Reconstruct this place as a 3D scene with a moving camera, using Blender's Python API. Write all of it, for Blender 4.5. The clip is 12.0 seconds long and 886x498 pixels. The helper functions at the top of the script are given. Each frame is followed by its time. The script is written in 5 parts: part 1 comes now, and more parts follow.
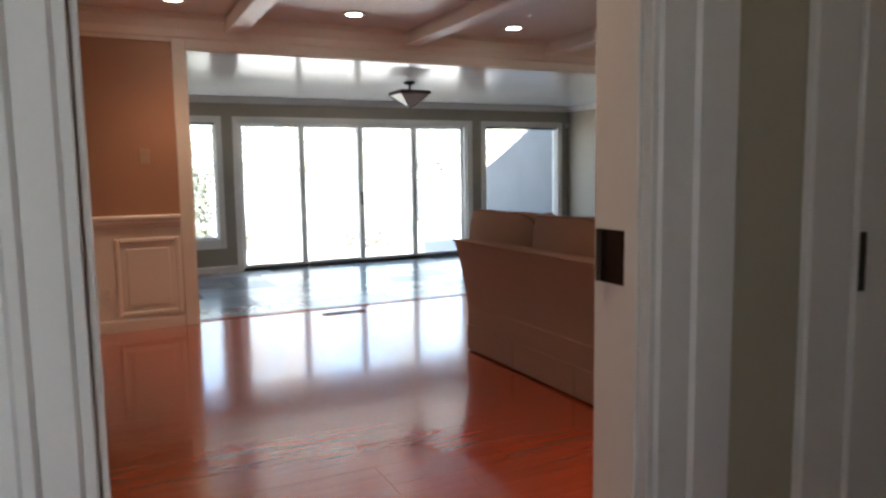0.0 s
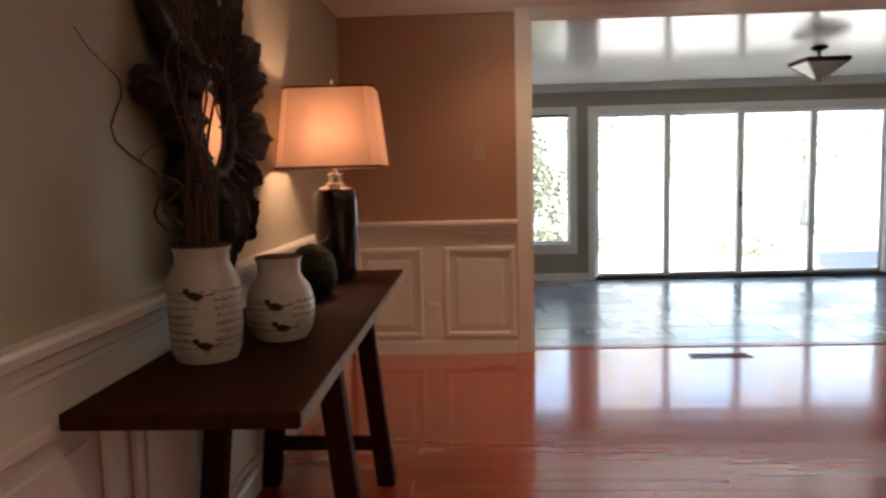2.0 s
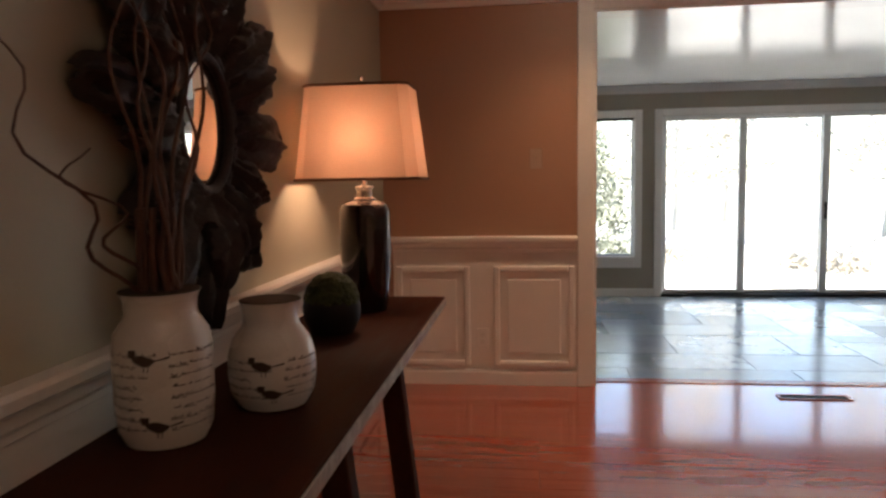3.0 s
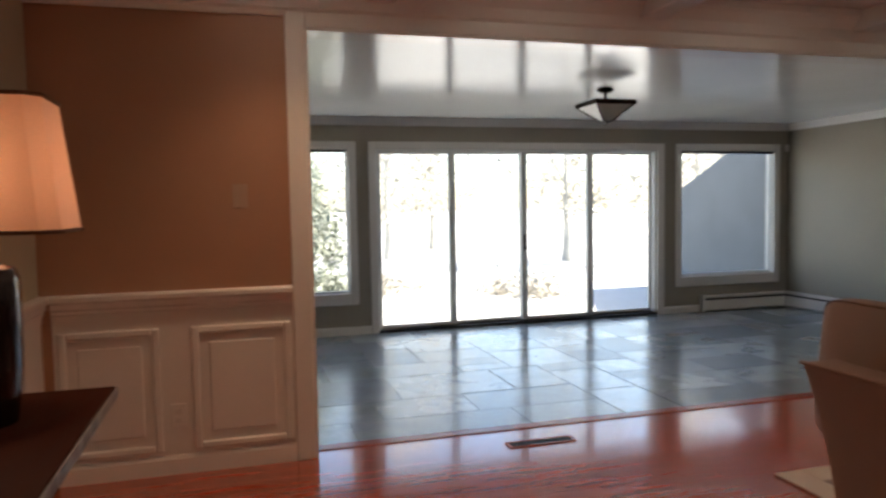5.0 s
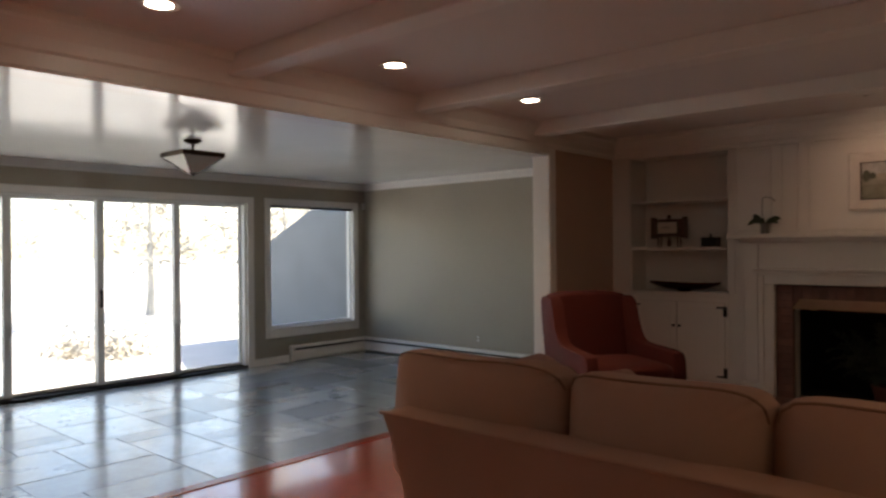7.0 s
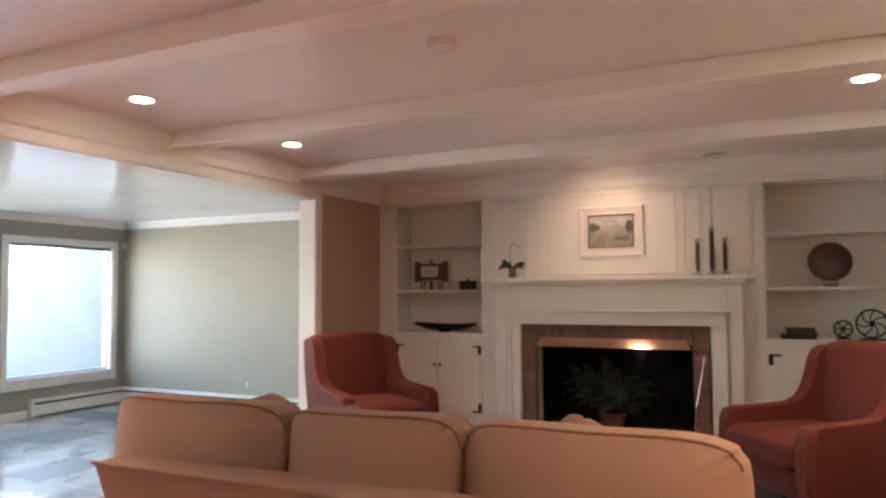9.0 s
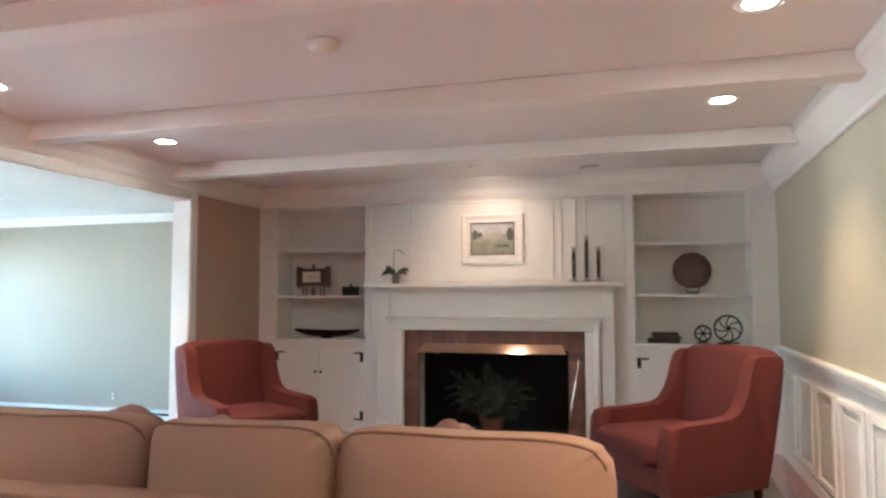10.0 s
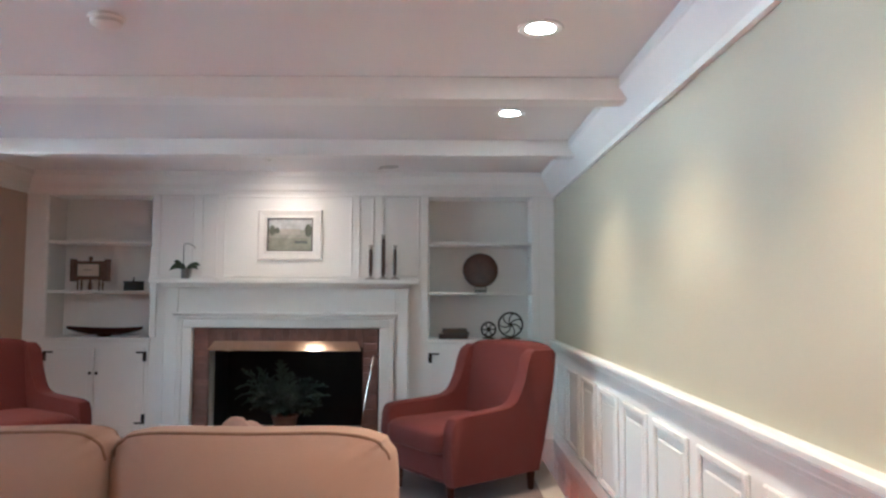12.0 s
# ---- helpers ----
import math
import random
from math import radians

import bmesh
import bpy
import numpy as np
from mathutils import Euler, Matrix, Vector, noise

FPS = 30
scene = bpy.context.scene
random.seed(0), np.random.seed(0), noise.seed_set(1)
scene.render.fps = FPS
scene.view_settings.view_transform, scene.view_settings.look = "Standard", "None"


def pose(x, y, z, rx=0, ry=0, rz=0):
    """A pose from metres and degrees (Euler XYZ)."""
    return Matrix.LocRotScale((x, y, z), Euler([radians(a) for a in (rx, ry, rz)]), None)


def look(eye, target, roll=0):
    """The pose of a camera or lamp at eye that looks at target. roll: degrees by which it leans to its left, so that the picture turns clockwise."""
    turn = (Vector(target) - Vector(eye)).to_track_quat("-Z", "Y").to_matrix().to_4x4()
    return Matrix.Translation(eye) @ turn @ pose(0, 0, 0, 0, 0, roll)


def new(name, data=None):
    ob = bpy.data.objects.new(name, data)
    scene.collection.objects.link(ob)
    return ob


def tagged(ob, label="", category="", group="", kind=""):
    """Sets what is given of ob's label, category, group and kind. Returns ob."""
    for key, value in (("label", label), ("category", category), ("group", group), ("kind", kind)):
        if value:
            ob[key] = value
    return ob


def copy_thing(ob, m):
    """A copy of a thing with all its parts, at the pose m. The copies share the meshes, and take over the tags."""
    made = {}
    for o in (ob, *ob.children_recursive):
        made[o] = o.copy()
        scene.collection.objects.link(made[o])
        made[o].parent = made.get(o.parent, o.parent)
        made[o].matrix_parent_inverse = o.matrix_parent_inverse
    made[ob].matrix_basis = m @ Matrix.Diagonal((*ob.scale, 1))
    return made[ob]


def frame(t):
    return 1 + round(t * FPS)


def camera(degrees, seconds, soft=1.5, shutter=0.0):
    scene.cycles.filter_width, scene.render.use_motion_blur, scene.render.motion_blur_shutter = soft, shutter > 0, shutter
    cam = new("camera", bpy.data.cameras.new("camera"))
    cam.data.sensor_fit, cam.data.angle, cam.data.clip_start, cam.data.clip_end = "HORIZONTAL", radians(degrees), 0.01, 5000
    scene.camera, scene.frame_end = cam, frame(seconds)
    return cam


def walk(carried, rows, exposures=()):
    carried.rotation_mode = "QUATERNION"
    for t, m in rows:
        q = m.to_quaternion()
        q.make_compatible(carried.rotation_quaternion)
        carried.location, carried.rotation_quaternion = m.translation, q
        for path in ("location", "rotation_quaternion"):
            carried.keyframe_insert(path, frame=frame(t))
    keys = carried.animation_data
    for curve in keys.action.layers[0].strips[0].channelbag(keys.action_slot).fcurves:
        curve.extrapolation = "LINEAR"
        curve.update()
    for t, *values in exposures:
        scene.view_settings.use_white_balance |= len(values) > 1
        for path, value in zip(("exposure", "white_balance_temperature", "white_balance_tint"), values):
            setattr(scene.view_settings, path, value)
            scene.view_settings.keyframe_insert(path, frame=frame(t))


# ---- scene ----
cam = camera(63.9, 12.0, 2.5, 0.3)
PATH = [
    (0, (0.247, -1.306, 1.181), (1.114, 0.483, 0.966), -0.9),
    (0.5, (0.396, -1.029, 1.179), (1.091, 0.834, 0.963), -1.1),
    (1, (0.477, -0.702, 1.17), (0.934, 1.234, 0.957), -1.3),
    (1.5, (0.51, -0.328, 1.172), (0.695, 1.652, 0.962), -1.1),
    (2, (0.541, -0.047, 1.177), (0.454, 1.941, 0.974), -1.4),
    (2.5, (0.566, 0.176, 1.200), (0.291, 2.147, 1.000), -1.0),
    (4.5, (0.507, 1.013, 1.248), (0.751, 2.993, 1.107), -1.0),
    (5, (0.59, 1.002, 1.277), (1.134, 2.922, 1.152), -1.0),
    (5.5, (0.591, 1.082, 1.294), (1.456, 2.882, 1.186), -0.7),
    (6, (0.63, 1.112, 1.296), (1.759, 2.761, 1.221), -0.6),
    (6.5, (0.588, 1.078, 1.307), (1.929, 2.561, 1.268), -0.5),
    (7, (0.625, 1.052, 1.318), (2.112, 2.389, 1.317), -0.5),
    (9, (0.671, 0.811, 1.302), (2.478, 1.661, 1.42), -0.4),
    (9.5, (0.654, 0.8, 1.309), (2.521, 1.506, 1.436), -0.2),
    (10, (0.709, 0.79, 1.295), (2.626, 1.343, 1.43), -0.2),
    (10.5, (0.689, 0.775, 1.299), (2.645, 1.171, 1.432), -0.0),
    (11, (0.68, 0.77, 1.297), (2.662, 1.008, 1.431), 0.2),
    (11.5, (0.69, 0.764, 1.293), (2.683, 0.865, 1.426), 0.1),
    (12, (0.662, 0.76, 1.293), (2.658, 0.763, 1.421), 0.3),
]
EXPOSURES = [(0, 2.25, 6400, 9), (2.7, 2.1, 6700, 10), (4.5, 1.75, 6700, 10), (5.5, 1.7, 6700, 10), (7.2, 1.72, 7100, 13), (8.8, 3.55, 6500, 9), (10.5, 4.15, 4900, -6), (12, 4.1, 4560, -8)]
walk(cam, [(t, look(eye, target, roll)) for t, eye, target, roll in PATH], EXPOSURES)

# ---- world and light ----
world = bpy.data.worlds.new("sky")
scene.world = world
world.use_nodes = True
_n, _l = world.node_tree.nodes, world.node_tree.links
_sky = _n.new("ShaderNodeTexSky")
_sky.sky_type, _sky.sun_disc = "NISHITA", False
_sky.sun_elevation, _sky.sun_rotation = radians(42), radians(86)
_l.new(_sky.outputs[0], _n["Background"].inputs[0])
_n["Background"].inputs[1].default_value = 0.15


def lamp(name, kind, m, energy, colour, **more):
    data = bpy.data.lights.new(name, kind)
    data.energy, data.color = energy, colour
    if "radius" in more:
        data.shadow_soft_size = more["radius"]
    if "spot" in more:
        data.spot_size, data.spot_blend = radians(more["spot"]), more.get("blend", 0.8)
    if "angle" in more:
        data.angle = radians(more["angle"])
    ob = new(name, data)
    ob.matrix_basis = m
    return ob


# the sun stands over the east, nearly along the glazed wall
lamp("sun", "SUN", look((9.0, 0.6, 8.5), (0, 0, 0)), 5.0, (1.0, 0.95, 0.87), angle=0.6)
WARM = (1.0, 0.62, 0.365)
CANS = [(x, y) for y in (4.04, 0.365) for x in (0.80, 2.11, 3.54, 4.92)]
CAN_WATTS = 10.0
for cx, cy in CANS:
    lamp("can_light", "SPOT", pose(cx, cy, 2.385), CAN_WATTS, WARM, radius=0.05, spot=108, blend=0.9)
lamp("picture_spot", "SPOT", look((6.45, 2.2, 2.38), (7.1, 2.15, 1.58)), 3.5, (1.0, 0.64, 0.43), radius=0.06, spot=120, blend=1.0)
lamp("table_bulb", "POINT", pose(-0.06, 3.05, 1.36), 1.85, (1.0, 0.64, 0.44), radius=0.04)

# ---- materials ----
MATS = {}


def mat(name, colour, rough=0.5, metal=0.0, scale=8.0, vary=0.12, fine=60.0, bump=0.05, spread=0.0, stretch=(1, 1, 1), **more):
    """A surface with broad and fine variation; spread varies it from object to object."""
    m = bpy.data.materials.new(name)
    m.use_nodes = True
    nodes, links = m.node_tree.nodes, m.node_tree.links
    b = nodes["Principled BSDF"]
    b.inputs["Roughness"].default_value, b.inputs["Metallic"].default_value = rough, metal
    for key, value in more.items():
        b.inputs[key.replace("_", " ")].default_value = value
    co = nodes.new("ShaderNodeTexCoord")
    mp = nodes.new("ShaderNodeMapping")
    mp.inputs["Scale"].default_value = stretch
    links.new(co.outputs["Object"], mp.inputs["Vector"])
    vec = mp.outputs[0]
    if spread:
        info = nodes.new("ShaderNodeObjectInfo")
        shift = nodes.new("ShaderNodeVectorMath")
        shift.operation = "MULTIPLY_ADD"
        links.new(info.outputs["Random"], shift.inputs[0])
        shift.inputs[1].default_value = (37, 53, 29)
        links.new(vec, shift.inputs[2])
        vec = shift.outputs[0]
    big, small = nodes.new("ShaderNodeTexNoise"), nodes.new("ShaderNodeTexNoise")
    for tex, s, d in ((big, scale, 3), (small, fine, 4)):
        tex.inputs["Scale"].default_value, tex.inputs["Detail"].default_value = s, d
        links.new(vec, tex.inputs["Vector"])
    mix = nodes.new("ShaderNodeMath")
    mix.operation = "MULTIPLY_ADD"
    links.new(small.outputs[0], mix.inputs[0])
    mix.inputs[1].default_value = 0.5
    links.new(big.outputs[0], mix.inputs[2])
    tone = nodes.new("ShaderNodeMapRange")
    links.new(mix.outputs[0], tone.inputs[0])
    tone.inputs[1].default_value, tone.inputs[2].default_value = 0.45, 1.05
    tone.inputs[3].default_value, tone.inputs[4].default_value = 1 - vary, 1 + vary
    last = tone.outputs[0]
    if spread:
        per = nodes.new("ShaderNodeMapRange")
        links.new(info.outputs["Random"], per.inputs[0])
        per.inputs[3].default_value, per.inputs[4].default_value = 1 - spread, 1 + spread
        mul = nodes.new("ShaderNodeMath")
        mul.operation = "MULTIPLY"
        links.new(last, mul.inputs[0])
        links.new(per.outputs[0], mul.inputs[1])
        last = mul.outputs[0]
    tint = nodes.new("ShaderNodeVectorMath")
    tint.operation = "SCALE"
    tint.inputs[0].default_value = colour
    links.new(last, tint.inputs["Scale"])
    links.new(tint.outputs[0], b.inputs["Base Color"])
    rr = nodes.new("ShaderNodeMapRange")
    links.new(big.outputs[0], rr.inputs[0])
    rr.inputs[3].default_value, rr.inputs[4].default_value = rough * 0.8, min(1, rough * 1.2)
    rough_out = rr.outputs[0]
    if spread:
        wear = nodes.new("ShaderNodeMapRange")
        links.new(info.outputs["Random"], wear.inputs[0])
        wear.inputs[3].default_value, wear.inputs[4].default_value = 1 + spread, 1 - spread
        both = nodes.new("ShaderNodeMath")
        both.operation = "MULTIPLY"
        links.new(rough_out, both.inputs[0])
        links.new(wear.outputs[0], both.inputs[1])
        rough_out = both.outputs[0]
    links.new(rough_out, b.inputs["Roughness"])
    if bump:
        bp = nodes.new("ShaderNodeBump")
        bp.inputs["Strength"].default_value, bp.inputs["Distance"].default_value = bump, 0.01
        links.new(mix.outputs[0], bp.inputs["Height"])
        links.new(bp.outputs[0], b.inputs["Normal"])
    MATS[name] = m
    return m


def glow(name, colour, strength):
    m = bpy.data.materials.new(name)
    m.use_nodes = True
    b = m.node_tree.nodes["Principled BSDF"]
    b.inputs["Base Color"].default_value = (*colour, 1)
    b.inputs["Emission Color"].default_value, b.inputs["Emission Strength"].default_value = (*colour, 1), strength
    return m


WALL = mat("beige_wall_paint", (0.478, 0.432, 0.322), 0.55, scale=1.5, vary=0.04, fine=180, bump=0.03)
# the table lamp's orange light is put into this wall colour
WARMED_WALL = mat("wall_paint_with_lamp_warmth", (0.43, 0.24, 0.157), 0.55, scale=1.5, vary=0.05, fine=180, bump=0.03)
# east end of the same wall, with less warm light in its colour
STUB = mat("less_warmed_wall_paint", (0.50, 0.352, 0.265), 0.55, scale=1.5, vary=0.05, fine=180, bump=0.03)
HEADGLOSS = mat("white_enamel_lining", (0.80, 0.78, 0.75), 0.10, scale=2, vary=0.03, fine=30, bump=0.004, Specular_IOR_Level=0.8)
SUNWALL = mat("pale_grey_wall_paint", (0.37, 0.328, 0.26), 0.55, scale=1.5, vary=0.04, fine=180, bump=0.03)
TRIM = mat("white_gloss_trim", (0.80, 0.77, 0.73), 0.35, scale=2, vary=0.025, fine=40, bump=0.0)
CEIL = mat("white_ceiling_paint", (0.74, 0.70, 0.67), 0.30, scale=1.2, vary=0.03, fine=120, bump=0.02)
SUNCEIL = mat("glossy_white_ceiling", (0.80, 0.81, 0.79), 0.17, scale=1.3, vary=0.03, fine=40, bump=0.006, Specular_IOR_Level=0.8)
WOOD = mat("red_cherry_floor", (0.37, 0.060, 0.022), 0.17, scale=3, vary=0.14, fine=26, bump=0.02, spread=0.07, stretch=(1, 9, 9), Coat_Weight=1.0, Coat_Roughness=0.09, Coat_IOR=1.68)
NOSING = mat("cherry_nosing", (0.26, 0.055, 0.026), 0.22, scale=4, vary=0.15, fine=40, bump=0.03, stretch=(1, 8, 8))
SUBFLOOR = mat("dark_joint", (0.03, 0.015, 0.01), 0.9, bump=0)
SLATE = mat("blue_grey_slate", (0.255, 0.285, 0.295), 0.33, scale=3.5, vary=0.35, fine=22, bump=0.12, spread=0.45, Coat_Weight=0.8, Coat_Roughness=0.15)
GROUT = mat("grey_grout", (0.17, 0.17, 0.165), 0.7, scale=20, vary=0.2)
FRAME = mat("white_aluminium_frame", (0.80, 0.80, 0.79), 0.35, scale=6, vary=0.05, bump=0.01)
DARKMETAL = mat("black_iron", (0.02, 0.018, 0.017), 0.5, 0.6, scale=30, vary=0.3, bump=0.05)
DARKWOOD = mat("dark_walnut", (0.040, 0.0115, 0.0065), 0.6, scale=4, vary=0.35, fine=50, bump=0.06, stretch=(6, 1, 6), Specular_IOR_Level=0.06)
SOFA = mat("tan_woven_upholstery", (0.345, 0.214, 0.156), 0.9, scale=5, vary=0.06, fine=350, bump=0.25)
RED = mat("brick_red_upholstery", (0.106, 0.0155, 0.012), 0.9, scale=6, vary=0.10, fine=350, bump=0.25)
BRICK = mat("red_brown_brick", (0.19, 0.095, 0.075), 0.55, scale=9, vary=0.30, fine=70, bump=0.15, spread=0.15)
MORTAR = mat("grey_mortar", (0.12, 0.075, 0.06), 0.9, scale=30, vary=0.2, bump=0.2)
# soot in the firebox; painted shade in the vent and heater slots
SOOT_SHADE = mat("soot_and_shade_black", (0.008, 0.008, 0.008), 0.95, scale=9, vary=0.5, bump=0.1)
GLASS = bpy.data.materials.new("window_glass")
GLASS.use_nodes = True
_g = GLASS.node_tree.nodes["Principled BSDF"]
_g.inputs["Base Color"].default_value, _g.inputs["Roughness"].default_value = (0.97, 0.98, 0.98, 1), 0.0
_g.inputs["Transmission Weight"].default_value, _g.inputs["IOR"].default_value = 1.0, 1.02
CANGLOW = glow("lit_can", (1.0, 0.86, 0.70), 9.0)


# ---- mesh helpers ----
def box(bm, x0, x1, y0, y1, z0, z1, bevel=0.0, seg=1):
    t = bmesh.new()
    bmesh.ops.create_cube(t, size=1)
    sx, sy, sz = abs(x1 - x0), abs(y1 - y0), abs(z1 - z0)
    for v in t.verts:
        v.co = Vector(((x0 + x1) / 2 + v.co.x * sx, (y0 + y1) / 2 + v.co.y * sy, (z0 + z1) / 2 + v.co.z * sz))
    if bevel:
        bmesh.ops.bevel(t, geom=list(t.edges), offset=min(bevel, 0.49 * min(sx, sy, sz)), segments=seg, profile=0.5, affect="EDGES")
    join(bm, t)
    return bm


def join(bm, t):
    me = bpy.data.meshes.new("tmp")
    t.to_mesh(me)
    t.free()
    bm.from_mesh(me)
    bpy.data.meshes.remove(me)


def boxes(*specs, bevel=0.0):
    bm = bmesh.new()
    for s in specs:
        box(bm, *s, bevel=bevel)
    return bm


def lathe(bm, profile, x=0, y=0, z=0, n=32):
    rings = [[bm.verts.new((x + r * math.cos(2 * math.pi * i / n), y + r * math.sin(2 * math.pi * i / n), z + h)) for i in range(n)] for r, h in profile]
    for a, b in zip(rings, rings[1:]):
        for i in range(n):
            bm.faces.new((a[i], a[(i + 1) % n], b[(i + 1) % n], b[i]))
    for ring, flip in ((rings[0], True), (rings[-1], False)):
        bm.faces.new(ring[::-1] if flip else ring)
    return bm


def tube(bm, pts, radii, n=8):
    pts = [Vector(p) for p in pts]
    rings = []
    for i, p in enumerate(pts):
        d = (pts[min(i + 1, len(pts) - 1)] - pts[max(i - 1, 0)]).normalized()
        u = d.orthogonal().normalized()
        w = d.cross(u)
        r = radii[i] if isinstance(radii, (list, tuple)) else radii
        rings.append((u, w, r, p))
    u0 = rings[0][0]
    loops = []
    for u, w, r, p in rings:
        d = u.cross(w)
        u = (u0 - d * u0.dot(d)).normalized()
        u0, w = u, d.cross(u)
        loops.append([bm.verts.new(p + (u * math.cos(2 * math.pi * k / n) + w * math.sin(2 * math.pi * k / n)) * r) for k in range(n)])
    for a, b in zip(loops, loops[1:]):
        for k in range(n):
            bm.faces.new((a[k], a[(k + 1) % n], b[(k + 1) % n], b[k]))
    bm.faces.new(loops[0][::-1])
    bm.faces.new(loops[-1])
    return bm


def run(bm, profile, p0, p1, out):
    """A moulding: the profile (distance from the wall, height) drawn straight from p0 to p1; out points away from the wall."""
    p0, p1, out = Vector(p0), Vector(p1), Vector(out)
    ends = [[bm.verts.new(p + out * d + Vector((0, 0, h))) for d, h in profile] for p in (p0, p1)]
    k = len(profile)
    for i in range(k):
        bm.faces.new((ends[0][i], ends[0][(i + 1) % k], ends[1][(i + 1) % k], ends[1][i]))
    bm.faces.new(ends[0][::-1])
    bm.faces.new(ends[1])
    return bm


def puff(bm, cx, cy, cz, w, d, h, e=0.35, n=28, wob=0.006, seed=0):
    """A stuffed cushion: a superellipsoid with soft folds."""
    def sp(v, p):
        return math.copysign(abs(v) ** p, v)
    rows = []
    for i in range(n // 2 + 1):
        a = -math.pi / 2 + math.pi * i / (n // 2)
        row = []
        for j in range(n):
            b = 2 * math.pi * j / n
            v = Vector((sp(math.cos(a), e) * sp(math.cos(b), e), sp(math.cos(a), e) * sp(math.sin(b), e), sp(math.sin(a), e * 1.6)))
            k = 1 + wob * 8 * (noise.noise(v * 2.2 + Vector((seed, 0, 0))))
            row.append(bm.verts.new((cx + v.x * w / 2 * k, cy + v.y * d / 2 * k, cz + v.z * h / 2 * k)))
        rows.append(row)
    for a, b in zip(rows, rows[1:]):
        for j in range(n):
            bm.faces.new((a[j], a[(j + 1) % n], b[(j + 1) % n], b[j]))
    bmesh.ops.remove_doubles(bm, verts=list(bm.verts), dist=0.0005)
    return bm


def box_cushion(bm, d, w, h, seed=0):
    """A boxed cushion standing across x, with crowned faces; gives back the seam of the rear edge."""
    n, seams = 72, {}
    def rim(a):
        ca, sa = math.cos(a), math.sin(a)
        return math.copysign(abs(ca) ** 0.30, ca) * w / 2, math.copysign(abs(sa) ** 0.32, sa) * h / 2
    steps = [(-1, s) for s in (0.0, 0.2, 0.4, 0.55, 0.68, 0.78, 0.86, 0.92, 0.96, 0.985, 1.0)] + [(k, 1.0) for k in (-0.6, -0.2, 0.2, 0.6)] + [(1, s) for s in (1.0, 0.985, 0.96, 0.92, 0.86, 0.78, 0.68, 0.55, 0.4, 0.2, 0.0)]
    rows = []
    for side, s in steps:
        row = []
        for j in range(n):
            a = 2 * math.pi * j / n
            y, z = rim(a)
            corner = abs(math.sin(2 * a)) ** 3
            pleat = 0.005 * corner * math.sin(16 * a + seed) * s ** 14
            sag = -0.010 * math.cos(math.pi * y / w) ** 2 * max(0.0, z / h) + 0.010 * noise.noise(Vector((y * 4, z * 4, seed)))
            if abs(side) == 1:
                x = side * (d / 2 - 0.025 - 0.055 * abs(2 * y * s / w) ** 7 + 0.05 * (1 - s ** 3)) + pleat + 0.010 * noise.noise(Vector((y * s * 5, z * s * 5, seed + side * 3))) * (1.2 - s)
                k = s
            else:
                x = side * (d / 2 - 0.02 - 0.055 * abs(2 * y / w) ** 7)
                k = 1 + 0.05 * (1 - side * side)
            row.append(bm.verts.new((x, y * k + pleat, z * k + sag * s)))
        if s == 1.0 and abs(side) == 1:
            seams[side] = [v.co.copy() for v in row]
        rows.append(row)
    for a, b in zip(rows, rows[1:]):
        for j in range(n):
            bm.faces.new((a[j], a[(j + 1) % n], b[(j + 1) % n], b[j]))
    bmesh.ops.remove_doubles(bm, verts=list(bm.verts), dist=0.0005)
    return seams


def mesh(name, bm, material, smooth=False):
    bmesh.ops.recalc_face_normals(bm, faces=list(bm.faces))
    me = bpy.data.meshes.new(name)
    bm.to_mesh(me)
    bm.free()
    me.materials.append(material)
    if smooth:
        me.shade_smooth()
        try:
            me.set_sharp_from_angle(angle=radians(40))
        except Exception:
            pass
    return me


def part(name, bm, material, parent, label="", smooth=False):
    ob = new(name, mesh(name, bm, material, smooth))
    ob.parent = parent
    if label:
        ob["label"] = label
    return ob


def single(name, bm, material, label, category, group="", kind="", smooth=False):
    return tagged(new(name, mesh(name, bm, material, smooth)), label, category, group, kind)


def thing(name, m, label, category, group="", kind=""):
    ob = new(name)
    ob.empty_display_size = 0.1
    ob.matrix_basis = m
    return tagged(ob, label, category, group, kind)


def structure(name, bm, material, label, category="wall", smooth=False):
    return single(name, bm, material, label, category, kind="structure", smooth=smooth)


# ---- setting: living room ----
XW, XE, YS, YN = -0.31, 7.16, -0.25, 4.60
HC = 2.40
OL, OR, OT = 0.92, 5.985, 2.151
YN2 = 4.74
ZS = -0.169
YB, SXL, SXR, HS = 8.897, 0.10, 7.62, 2.26
DL, DR, DT = 0.21, 1.10, 2.06

structure("wall_west", boxes((XW - 0.15, XW, -1.85, YN2, -0.3, HC + 0.1)), WALL, "beige painted living room wall behind the console table")
structure("wall_north_east", boxes((OR, 7.75, YN, YN2, -0.3, HC + 0.1)), STUB, "taupe painted stub wall beside the bookcase niche")
structure("wall_north", boxes((XW, OL, YN, YN2, -0.3, HC + 0.1), (OL, OR, YN, YN2, OT, HC + 0.1)), WARMED_WALL, "warm tan wall with a wide opening to the sunroom")
structure("wall_south", boxes((XW, DL, YS - 0.12, YS, -0.1, HC + 0.1), (DR, 7.75, YS - 0.12, YS, -0.1, HC + 0.1), (DL, DR, YS - 0.12, YS, DT, HC + 0.1)), WALL, "beige wall with wainscot and a doorway")
structure("ceiling", boxes((XW, 7.75, -1.85, YN2, HC, HC + 0.1)), CEIL, "white painted living room ceiling", "ceiling")
